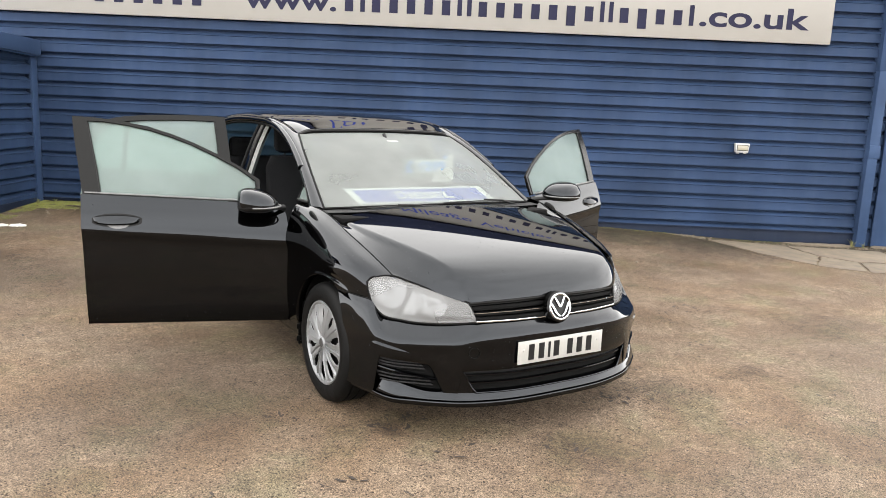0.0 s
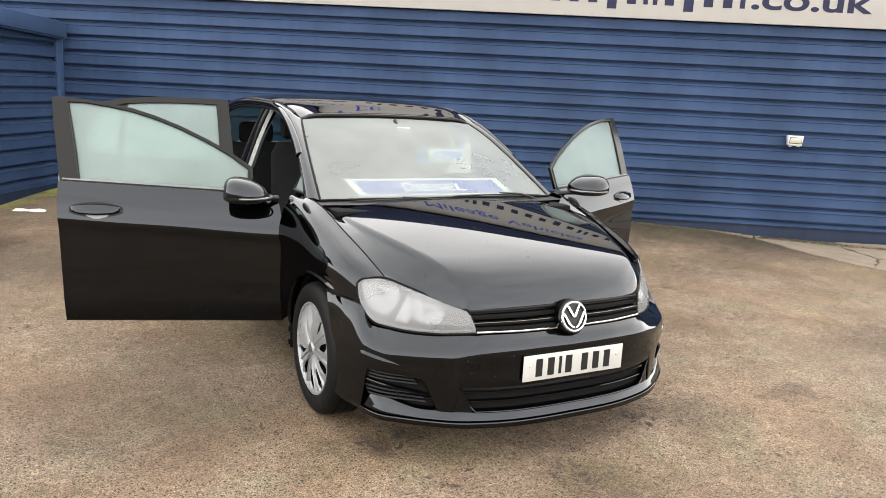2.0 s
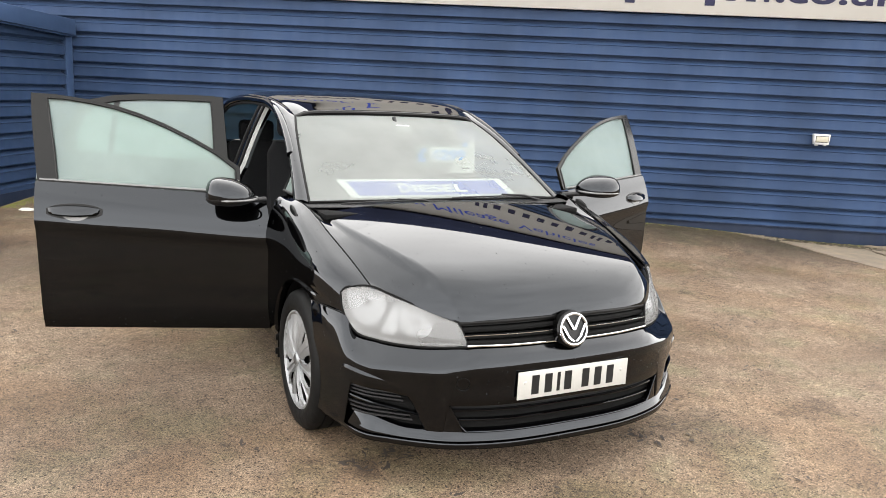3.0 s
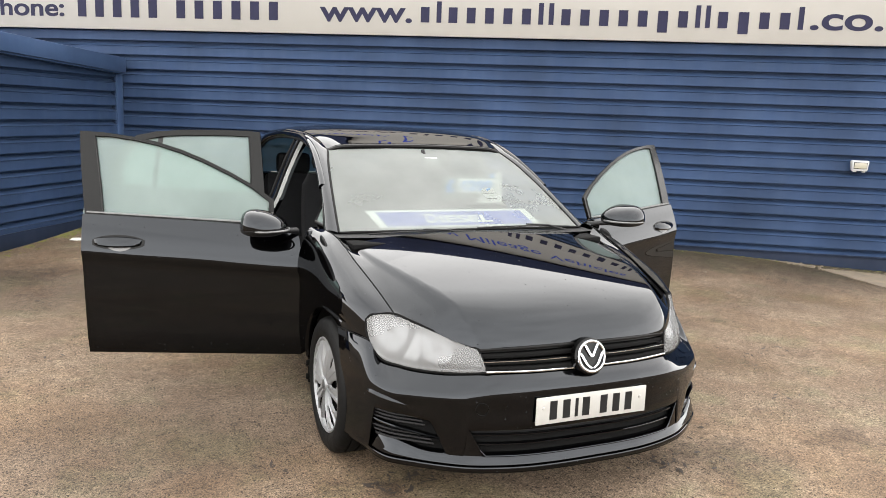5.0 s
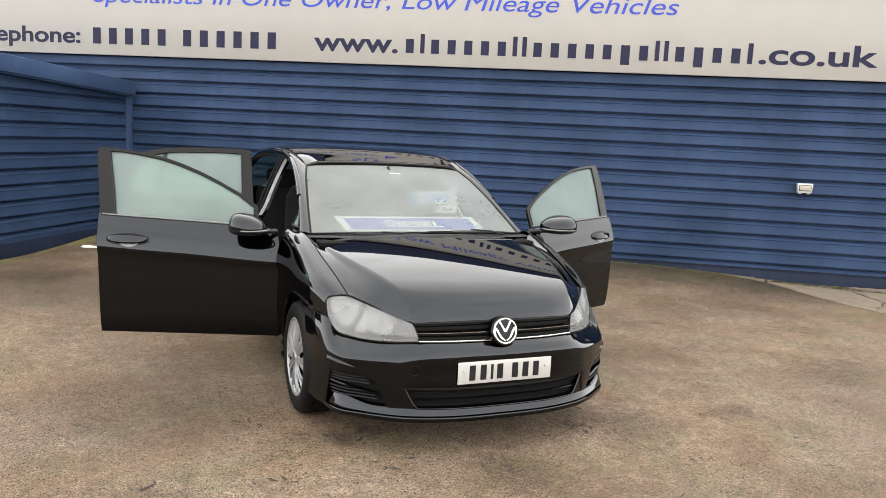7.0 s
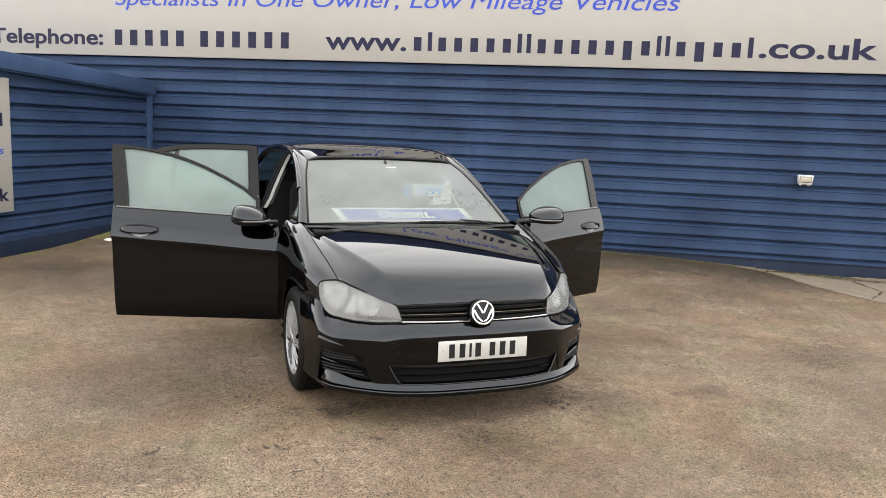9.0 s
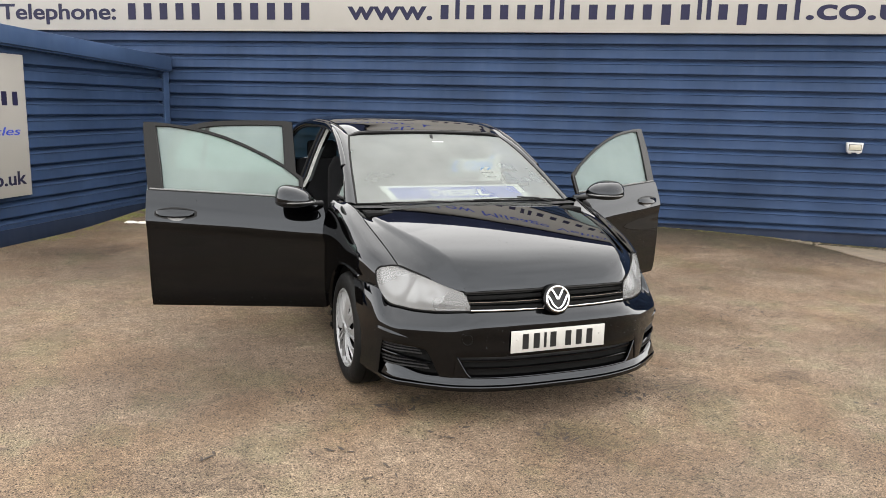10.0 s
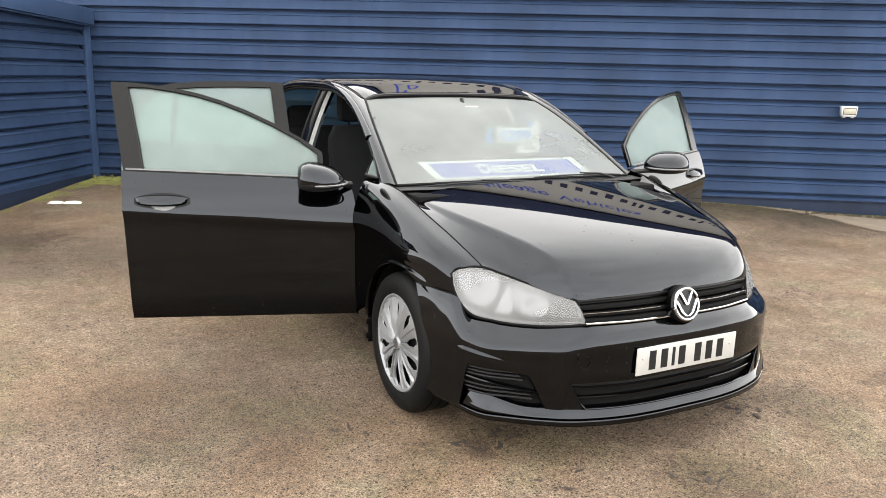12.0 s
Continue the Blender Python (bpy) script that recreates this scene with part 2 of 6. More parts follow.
    wsub.inputs[1].default_value = (0.5, 0.5, 0.5)
    wmul.inputs["Scale"].default_value = 1.3
    l.new(warp.outputs["Color"], wsub.inputs[0])
    l.new(wsub.outputs[0], wmul.inputs[0])
    l.new(wmul.outputs[0], wadd.inputs[0])
    l.new(co.outputs["Object"], wadd.inputs[1])
    for x, y, rx, ry, depth in ((-2.5, 5.3, .75, .55, .6), (-2.3, 4.4, 1.3, .9, .3), (-1.73, -.07, .34, .28, .42), (-.05, -.2, .30, .30, .45), (1.62, .15, .30, .20, .5), (3.25, .6, .55, .35, .45), (.9, .1, .4, .3, .4), (1.3, -.87, .5, .3, .25), (-1.5, 1.2, 1.0, .8, .25), (-.62, .44, .30, .12, .5), (3.9, 4.15, 1.2, .8, .6), (5.3, 3.2, 1.3, .9, .65), (6.6, 2.3, 1.2, .9, .6), (2.2, 5.3, 1.1, .7, .5), (2.6, 2.4, .8, .5, .25)):
        d = n.new("ShaderNodeVectorMath")
        d.operation = "SUBTRACT"
        d.inputs[1].default_value = (x, y, 0)
        l.new(wadd.outputs[0], d.inputs[0])
        e = n.new("ShaderNodeVectorMath")
        e.operation = "MULTIPLY"
        e.inputs[1].default_value = (1 / rx, 1 / ry, 0)
        l.new(d.outputs[0], e.inputs[0])
        q = n.new("ShaderNodeVectorMath")
        q.operation = "LENGTH"
        l.new(e.outputs[0], q.inputs[0])
        col = mix(col, (0.42, 0.41, 0.42), rng(q.outputs["Value"], 0.45, 1.05, depth * 1.15, 0.0), "MULTIPLY")
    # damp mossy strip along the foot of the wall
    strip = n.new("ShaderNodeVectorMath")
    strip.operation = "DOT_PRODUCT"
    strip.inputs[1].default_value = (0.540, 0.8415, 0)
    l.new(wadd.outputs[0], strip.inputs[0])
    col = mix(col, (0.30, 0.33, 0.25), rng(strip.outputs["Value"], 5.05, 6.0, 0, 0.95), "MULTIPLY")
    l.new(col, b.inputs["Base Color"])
    l.new(rng(big.outputs[0], 0.4, 0.7, 0.9, 0.6), b.inputs["Roughness"])
    b.inputs["Specular IOR Level"].default_value = 0.2
    bp = n.new("ShaderNodeBump")
    bp.inputs["Strength"].default_value, bp.inputs["Distance"].default_value = 0.55, 0.006
    l.new(sep.outputs[0], bp.inputs["Height"])
    bp2 = n.new("ShaderNodeBump")
    bp2.inputs["Strength"].default_value, bp2.inputs["Distance"].default_value = 0.4, 0.01
    l.new(grit.outputs[0], bp2.inputs["Height"])
    l.new(bp.outputs[0], bp2.inputs["Normal"])
    l.new(bp2.outputs[0], b.inputs["Normal"])
    return m


PAINT = paint_material()
PLASTIC = simple("black_plastic", (0.006, 0.006, 0.0065), 0.5, bump=0.3, bscale=400, spec=0.25)
GLOSSBLACK = simple("gloss_black", (0.001, 0.001, 0.001), 0.14, spec=0.17)
SATINBLACK = simple("satin_black", (0.002, 0.002, 0.002), 0.35, spec=0.15)
RUBBER = simple("tyre_rubber", (0.003, 0.003, 0.003), 0.6, vary=0.3, bump=0.3, bscale=120, spec=0.1)
CHROME = simple("chrome", (0.60, 0.61, 0.63), 0.1, 1.0, vary=0.05)
BELTSTRIP = simple("belt_trim", (0.1105, 0.1105, 0.1105), 0.4, 0.5)
SILVER = simple("silver_plastic", (0.1858, 0.1901, 0.1944), 0.38, 0.45, vary=0.16)
REFLECTOR = simple("lamp_reflector", (0.57, 0.575, 0.58), 0.2, 0.85, vary=0.08)
LAMPGREY = simple("lamp_bezel", (0.045, 0.046, 0.047), 0.45, 0.3)
GLASS = pane_material("window_glass", (0.29, 0.42, 0.38), 0.02, tone=(0.86, 1.0, 0.96), veil=0.365, veil_tone=0.49, rim=0.22)
SCREEN = pane_material("windscreen_glass", (0.50, 0.55, 0.52), 0.0, veil=0.45, veil_tone=0.345, rim=0.10)
LENS = pane_material("lamp_lens", (0.40, 0.405, 0.41), 0.02, veil=0.32, veil_tone=0.50, rim=0.10)
FABRIC = simple("dark_fabric", (0.008, 0.008, 0.009), 0.9, vary=0.3, bump=0.5, bscale=500, spec=0.1)
TRIM = simple("grey_trim", (0.24, 0.24, 0.234), 0.7, bump=0.2)
DASH = simple("dark_dashboard", (0.012, 0.012, 0.0125), 0.7, bump=0.4, bscale=600, spec=0.15)
UNDER = simple("underbody", (0.003, 0.003, 0.003), 0.9, spec=0.1)
PLATE = simple("plate_white", (0.2851, 0.2799, 0.2635), 0.35, coat=0.3, vary=0.05)
INK = simple("black_ink", (0.006, 0.006, 0.006), 0.5, spec=0.2)
CLAD = cladding_material("blue_cladding", (0.01808, 0.0322, 0.0678))
# cladding blue darkened in the colour for the shade under the lowest rib
CLADBASE = cladding_material("shaded_base", (0.0105, 0.0155, 0.03))
FASCIA = cladding_material("dark_fascia", (0.0176, 0.0242, 0.0572))
CLADTRIM = cladding_material("blue_trim", (0.02592, 0.04536, 0.09288))
SIGNW = simple("sign_white", (0.2227, 0.2111, 0.1926), 0.5, vary=0.06, scale=3)
NAVY = simple("navy_vinyl", (0.009, 0.009, 0.0275), 0.5, spec=0.15)
BLUE = simple("blue_vinyl", (0.0234, 0.045, 0.288), 0.5, spec=0.2)
CARDBLUE = simple("card_blue", (0.010, 0.050, 0.42), 0.4)
CARDWHITE = simple("card_white", (0.74, 0.74, 0.73), 0.5, vary=0.04)
CYAN = simple("price_blue", (0.005, 0.30, 0.85), 0.4)
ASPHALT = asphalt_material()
MOSS = simple("moss", (0.102, 0.1056, 0.0204), 0.95, vary=0.5, scale=8)
CONCRETE = simple("broken_concrete", (0.11, 0.0875, 0.0625), 0.9, vary=0.45, scale=9, bump=0.6, bscale=90)
WEED = simple("dry_grass", (0.16, 0.15, 0.05), 0.9, vary=0.4)
LITTER = simple("dead_leaf", (0.022, 0.016, 0.012), 0.8, vary=0.4)
RAG = simple("white_plastic", (0.575, 0.5625, 0.5125), 0.5, vary=0.08)
CREAM = simple("yellowed_lens", (0.23, 0.215, 0.165), 0.3)
LAMPCASE = simple("lamp_case", (0.3226, 0.3226, 0.3181), 0.4)


# ---------------------------------------------------------------- mesh tools
def crom(*pts):
    """A smooth curve through a few points: a function of 0..1 by length."""
    P = np.array(pts, float)
    d = np.concatenate([[0], np.cumsum(np.linalg.norm(np.diff(P, axis=0), axis=1))])
    d /= d[-1]
    T = np.zeros_like(P)
    T[0], T[-1] = (P[1] - P[0]) / (d[1] - d[0]), (P[-1] - P[-2]) / (d[-1] - d[-2])
    for i in range(1, len(P) - 1):
        a, c = (P[i] - P[i - 1]) / (d[i] - d[i - 1]), (P[i + 1] - P[i]) / (d[i + 1] - d[i])
        w = (d[i + 1] - d[i]) / (d[i + 1] - d[i - 1])
        T[i] = w * a + (1 - w) * c

    def f(t):
        t = min(max(t, 0), 1)
        i = min(max(int(np.searchsorted(d, t, side="right")) - 1, 0), len(P) - 2)
        h = d[i + 1] - d[i]
        s = (t - d[i]) / h
        return ((2 * s**3 - 3 * s**2 + 1) * P[i] + (s**3 - 2 * s**2 + s) * h * T[i] + (-2 * s**3 + 3 * s**2) * P[i + 1] + (s**3 - s**2) * h * T[i + 1])
    return f


def keyed(*kv):
    """A smooth function of one number through (at, value) pairs, level with no overshoot."""
    X, Y = np.array([k for k, v in kv], float), np.array([v for k, v in kv], float)
    h, dl = np.diff(X), np.diff(Y) / np.diff(X)
    M = np.zeros_like(Y)
    M[0], M[-1] = dl[0], dl[-1]
    for i in range(1, len(X) - 1):
        if dl[i - 1] * dl[i] > 0:
            M[i] = 2 * dl[i - 1] * dl[i] / (dl[i - 1] + dl[i])

    def f(x):
        if x <= X[0]:
            return float(Y[0] + M[0] * (x - X[0]))
        if x >= X[-1]:
            return float(Y[-1] + M[-1] * (x - X[-1]))
        i = int(np.searchsorted(X, x, side="right")) - 1
        s = (x - X[i]) / h[i]
        return float((2 * s**3 - 3 * s**2 + 1) * Y[i] + (s**3 - 2 * s**2 + s) * h[i] * M[i] + (-2 * s**3 + 3 * s**2) * Y[i + 1] + (s**3 - s**2) * h[i] * M[i + 1])
    return f


def loft(curves, nu, nv, at=None):
    """Grid of points across curves (functions of 0..1): nu steps along, nv steps across."""
    at = at or [i / (len(curves) - 1) for i in range(len(curves))]
    rows = []
    for i in range(nu + 1):
        pts = [np.array(c(i / nu), float) for c in curves]
        if len(pts) == 2:
            rows.append([pts[0] + (pts[1] - pts[0]) * j / nv for j in range(nv + 1)])
            continue
        T = []
        for k in range(len(pts)):
            if k == 0:
                T.append((pts[1] - pts[0]) / (at[1] - at[0]))
            elif k == len(pts) - 1:
                T.append((pts[-1] - pts[-2]) / (at[-1] - at[-2]))
            else:
                T.append((pts[k + 1] - pts[k - 1]) / (at[k + 1] - at[k - 1]))
        row = []
        for j in range(nv + 1):
            v = j / nv
            k = max(q for q in range(len(at) - 1) if at[q] <= v + 1e-9)
            h = at[k + 1] - at[k]
            s = (v - at[k]) / h
            row.append((2 * s**3 - 3 * s**2 + 1) * pts[k] + (s**3 - 2 * s**2 + s) * h * T[k] + (-2 * s**3 + 3 * s**2) * pts[k + 1] + (s**3 - s**2) * h * T[k + 1])
        rows.append(row)
    return rows


def flipx(grid):
    return [[np.array((-p[0], p[1], p[2])) for p in row] for row in grid]


def add_grid(bm, grid, mat=0, close=False):
    vs = [[bm.verts.new(p) for p in row] for row in grid]
    m = len(vs)
    for i in range(m if close else m - 1):
        a, c = vs[i], vs[(i + 1) % m]
        for j in range(len(a) - 1):
            try:
                f = bm.faces.new((a[j], c[j], c[j + 1], a[j + 1]))
                f.material_index = mat
                f.smooth = True
            except ValueError:
                pass
    return vs


def add_shell(bm, grid, thick, mat=0, inner=None, toward=(0, 2.0, 0.7)):
    """A sheet with thickness: the grid, the same set inward, and the rim."""
    inner = mat if inner is None else inner
    G = np.array([[list(p) for p in row] for row in grid])
    du = np.gradient(G, axis=0)
    dv = np.gradient(G, axis=1)
    N = np.cross(du, dv)
    N /= np.maximum(np.linalg.norm(N, axis=2, keepdims=True), 1e-9)
    mid = G.reshape(-1, 3).mean(0)
    side = np.array(toward) - mid
    if (N.reshape(-1, 3) @ side).mean() < 0:
        N = -N
    I = G + N * thick
    a, c = add_grid(bm, G, mat), add_grid(bm, I, inner)
    n, m = len(a), len(a[0])
    ring = [(i, 0) for i in range(n)] + [(n - 1, j) for j in range(1, m)] + [(i, m - 1) for i in range(n - 2, -1, -1)] + [(0, j) for j in range(m - 2, 0, -1)]
    for k in range(len(ring)):
        (i, j), (p, q) = ring[k], ring[(k + 1) % len(ring)]
        f = bm.faces.new((a[i][j], a[p][q], c[p][q], c[i][j]))
        f.material_index = mat


def add_box(bm, lo, hi, mat=0, bevel=0.0):
    x0, y0, z0 = lo
    x1, y1, z1 = hi
    v = [bm.verts.new(p) for p in ((x0, y0, z0), (x1, y0, z0), (x1, y1, z0), (x0, y1, z0), (x0, y0, z1), (x1, y0, z1), (x1, y1, z1), (x0, y1, z1))]
    fs = [bm.faces.new([v[i] for i in q]) for q in ((0, 3, 2, 1), (4, 5, 6, 7), (0, 1, 5, 4), (1, 2, 6, 5), (2, 3, 7, 6), (3, 0, 4, 7))]
    for f in fs:
        f.material_index = mat
    if bevel:
        es = list({e for f in fs for e in f.edges})
        r = bmesh.ops.bevel(bm, geom=es, offset=bevel, segments=2, affect="EDGES", profile=0.5)
        for f in r["faces"]:
            f.material_index = mat


def add_tube(bm, pts, radius, seg=10, mat=0, caps=True):
    """A round rod along points; radius a number or one for each point."""
    P = [Vector(p) for p in pts]
    R = radius if isinstance(radius, (list, tuple)) else [radius] * len(P)
    rings = []
    up = Vector((0, 0, 1))
    for i, p in enumerate(P):
        d = (P[min(i + 1, len(P) - 1)] - P[max(i - 1, 0)]).normalized()
        s = d.cross(up)
        s = s.normalized() if s.length > 1e-3 else Vector((1, 0, 0))
        q = s.cross(d)
        rings.append([bm.verts.new(p + R[i] * (math.cos(k * 2 * math.pi / seg) * s + math.sin(k * 2 * math.pi / seg) * q)) for k in range(seg)])
    for a, c in zip(rings, rings[1:]):
        for k in range(seg):
            f = bm.faces.new((a[k], a[(k + 1) % seg], c[(k + 1) % seg], c[k]))
            f.material_index, f.smooth = mat, True
    if caps:
        for r in (rings[0], rings[-1][::-1]):
            bm.faces.new(r).material_index = mat


def add_lathe(bm, prof, seg, m, mat=0, close=False):
    """Turn (radius, along) pairs round the x axis, placed by the matrix m."""
    grid = []
    for k in range(seg):
        a = 2 * math.pi * k / seg
        grid.append([m @ Vector((h, r * math.cos(a), r * math.sin(a))) for r, h in prof])
    return add_grid(bm, grid, mat, close=True)


def part(name, bm, mats, parent=None, label="", sharp=35, recalc=True):
    """Links a bmesh as one mesh object under a thing or a part."""
    if recalc:
        bmesh.ops.recalc_face_normals(bm, faces=bm.faces[:])
    me = bpy.data.meshes.new(name)
    bm.to_mesh(me)
    bm.free()
    for mt in mats if isinstance(mats, (list, tuple)) else [mats]:
        me.materials.append(mt)
    me.set_sharp_from_angle(angle=radians(sharp))
    ob = new(name, me)
    if parent:
        ob.parent = parent
    return tagged(ob, label)


def thing(name, label, category, m=None, group="", kind=""):
    ob = new(name)
    ob.empty_display_size = 0.1
    if m is not None:
        ob.matrix_basis = m
    return tagged(ob, label, category, group, kind)


def text_mesh(body, size, shear=0.0, bold=0.0, space=1.0, depth=0.002):
    """Lettering in the built-in font as flat raised glyphs in the xz plane; returns mesh and width."""
    cu = bpy.data.curves.new("lettering", "FONT")
    cu.body, cu.size, cu.shear, cu.offset, cu.space_character, cu.extrude = body, size, shear, bold, space, depth
    ob = bpy.data.objects.new("lettering", cu)
    scene.collection.objects.link(ob)
    bpy.context.view_layer.update()
    me = bpy.data.meshes.new_from_object(ob.evaluated_get(bpy.context.evaluated_depsgraph_get()))
    bpy.data.objects.remove(ob)
    bpy.data.curves.remove(cu)
    xs = [v.co.x for v in me.vertices]
    lo = min(xs)
    for v in me.vertices:
        v.co = (v.co.x - lo, -v.co.z, v.co.y)
    return me, max(xs) - lo


def lettering(body, x0, x1, z, cap, y, mat, parent, m=None, shear=0.0, bold=0.0, name="lettering", label=""):
    """A line of letters from x0 to x1 on the baseline z, with capitals cap high, on the plane y."""
    me, w = text_mesh(body, cap / 0.69, shear, bold)
    sx = (x1 - x0) / w
    for v in me.vertices:
        v.co = (x0 + v.co.x * sx, y + v.co.y, z + v.co.z)
    if m is not None:
        me.transform(m)
    # one mesh for each letter: islands that stand over one another belong together
    bm = bmesh.new()
    bm.from_mesh(me)
    todo, groups = set(bm.verts), []
    while todo:
        stack, isle = [todo.pop()], []
        while stack:
            v = stack.pop()
            isle.append(v)
            for e in v.link_edges:
                o = e.other_vert(v)
                if o in todo:
                    todo.remove(o)
                    stack.append(o)
        keys = [(v.co if m is None else m.inverted() @ v.co).x for v in isle]
        groups.append([min(keys), max(keys), isle])
    groups.sort(key=lambda g: g[0])
    letters = []
    for g in groups:
        if letters and g[0] < letters[-1][1] - 0.55 * min(g[1] - g[0], letters[-1][1] - letters[-1][0]):
            letters[-1][1] = max(letters[-1][1], g[1])
            letters[-1][2] += g[2]
        else:
            letters.append(g)
    for g in letters:
        at, lb = {}, bmesh.new()
        for v in g[2]:
            at[v] = lb.verts.new(v.co)
        for f in {f for v in g[2] for f in v.link_faces}:
            lb.faces.new([at[v] for v in f.verts])
        bmesh.ops.remove_doubles(lb, verts=lb.verts[:], dist=1e-5)
        part("letter", lb, mat, parent, label, recalc=False)
    bm.free()
    bpy.data.meshes.remove(me)


def bars(spec, x0, x1, z, y, mat, parent, m=None, name="bar", depth=0.003):
    """Plain upright bars in place of characters: spec lists (width, low, high), a zero height is a gap."""
    total = sum(s[0] for s in spec)
    k = (x1 - x0) / total
    x = x0
    for w, lo, hi in spec:
        if hi > lo:
            bm = bmesh.new()
            add_box(bm, (x + 0.26 * w * k, y - depth, z + lo), (x + 0.74 * w * k, y, z + hi))
            if m is not None:
                bm.transform(m)
            part(name, bm, mat, parent)
        x += w * k


# ---------------------------------------------------------------- the yard and the building
TURN = -32.7
BUILD = pose(0, 0, 0, 0, 0, TURN)
WALL_Y, SIGN_Y, SIDE_X = 6.26, 6.2, -5.85


def to_build(x, y):
    """World place in the building's own axes: along the wall, and towards it."""
    c, s = math.cos(radians(-TURN)), math.sin(radians(-TURN))
    return c * x - s * y, s * x + c * y


def smooth(a, b, x):
    t = min(max((x - a) / (b - a), 0), 1)
    return t * t * (3 - 2 * t)


def ground_z(x, y):
    u, n = to_build(x, y)
    rise = 0.115 * smooth(3.9, 6.2, n) * (1 - smooth(0.6, 3.7, u)) * smooth(-14, -7, u)
    return rise + 0.004 * noise.noise(Vector((x * 0.6, y * 0.6, 0))) * smooth(2.4, 4.0, math.hypot(x, y - 2))


def build_ground():
    near = list(np.arange(-14, 14.01, 0.35))
    far = [15, 17, 20, 25, 32, 45, 70, 120, 220, 500, 1200]
    xs = [-v for v in far[::-1]] + near + far
    bm = bmesh.new()
    vs = [[bm.verts.new((x, y + 2, ground_z(x, y + 2))) for y in xs] for x in xs]
    for i in range(len(xs) - 1):
        for j in range(len(xs) - 1):
            bm.faces.new((vs[i][j], vs[i + 1][j], vs[i + 1][j + 1], vs[i][j + 1])).smooth = True
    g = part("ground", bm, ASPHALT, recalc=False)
    tagged(g, "worn tan-brown tarmac yard with grit and damp patches", "ground", kind="structure")


def ribbed(x0, x1, z0, z1, first, pitch, y=0.0, depth=0.062):
    """Profiled sheet with level grooves, facing -y: a strip of faces swept along x."""
    prof = [(z0, 0.0)]
    k = 0
    while True:
        z = first + k * pitch
        k += 1
        if z + 0.03 > z1:
            break
        if z - 0.06 < z0:
            continue
        prof += [(z - 0.052, 0.0), (z - 0.047, -0.006), (z - 0.043, -0.007), (z - 0.033, 0.007), (z - 0.010, depth * 0.86), (z - 0.006, depth), (z + 0.026, depth), (z + 0.034, depth * 0.9), (z + 0.022, 0.004), (z + 0.021, 0.001), (z + 0.025, -0.001), (z + 0.030, 0.0)]
    prof.append((z1, 0.0))
    bm = bmesh.new()
    n = max(1, int((x1 - x0) / 1.1))
    for i in range(n):
        a, b = x0 + (x1 - x0) * i / n, x0 + (x1 - x0) * (i + 1) / n
        add_grid(bm, [[(a, y + d, z) for z, d in prof], [(b, y + d, z) for z, d in prof]])
    bmesh.ops.remove_doubles(bm, verts=bm.verts[:], dist=1e-5)
    back = y + 0.2
    add_box(bm, (x0, y + depth + 0.005, z0), (x1, back, z1))
    return bm


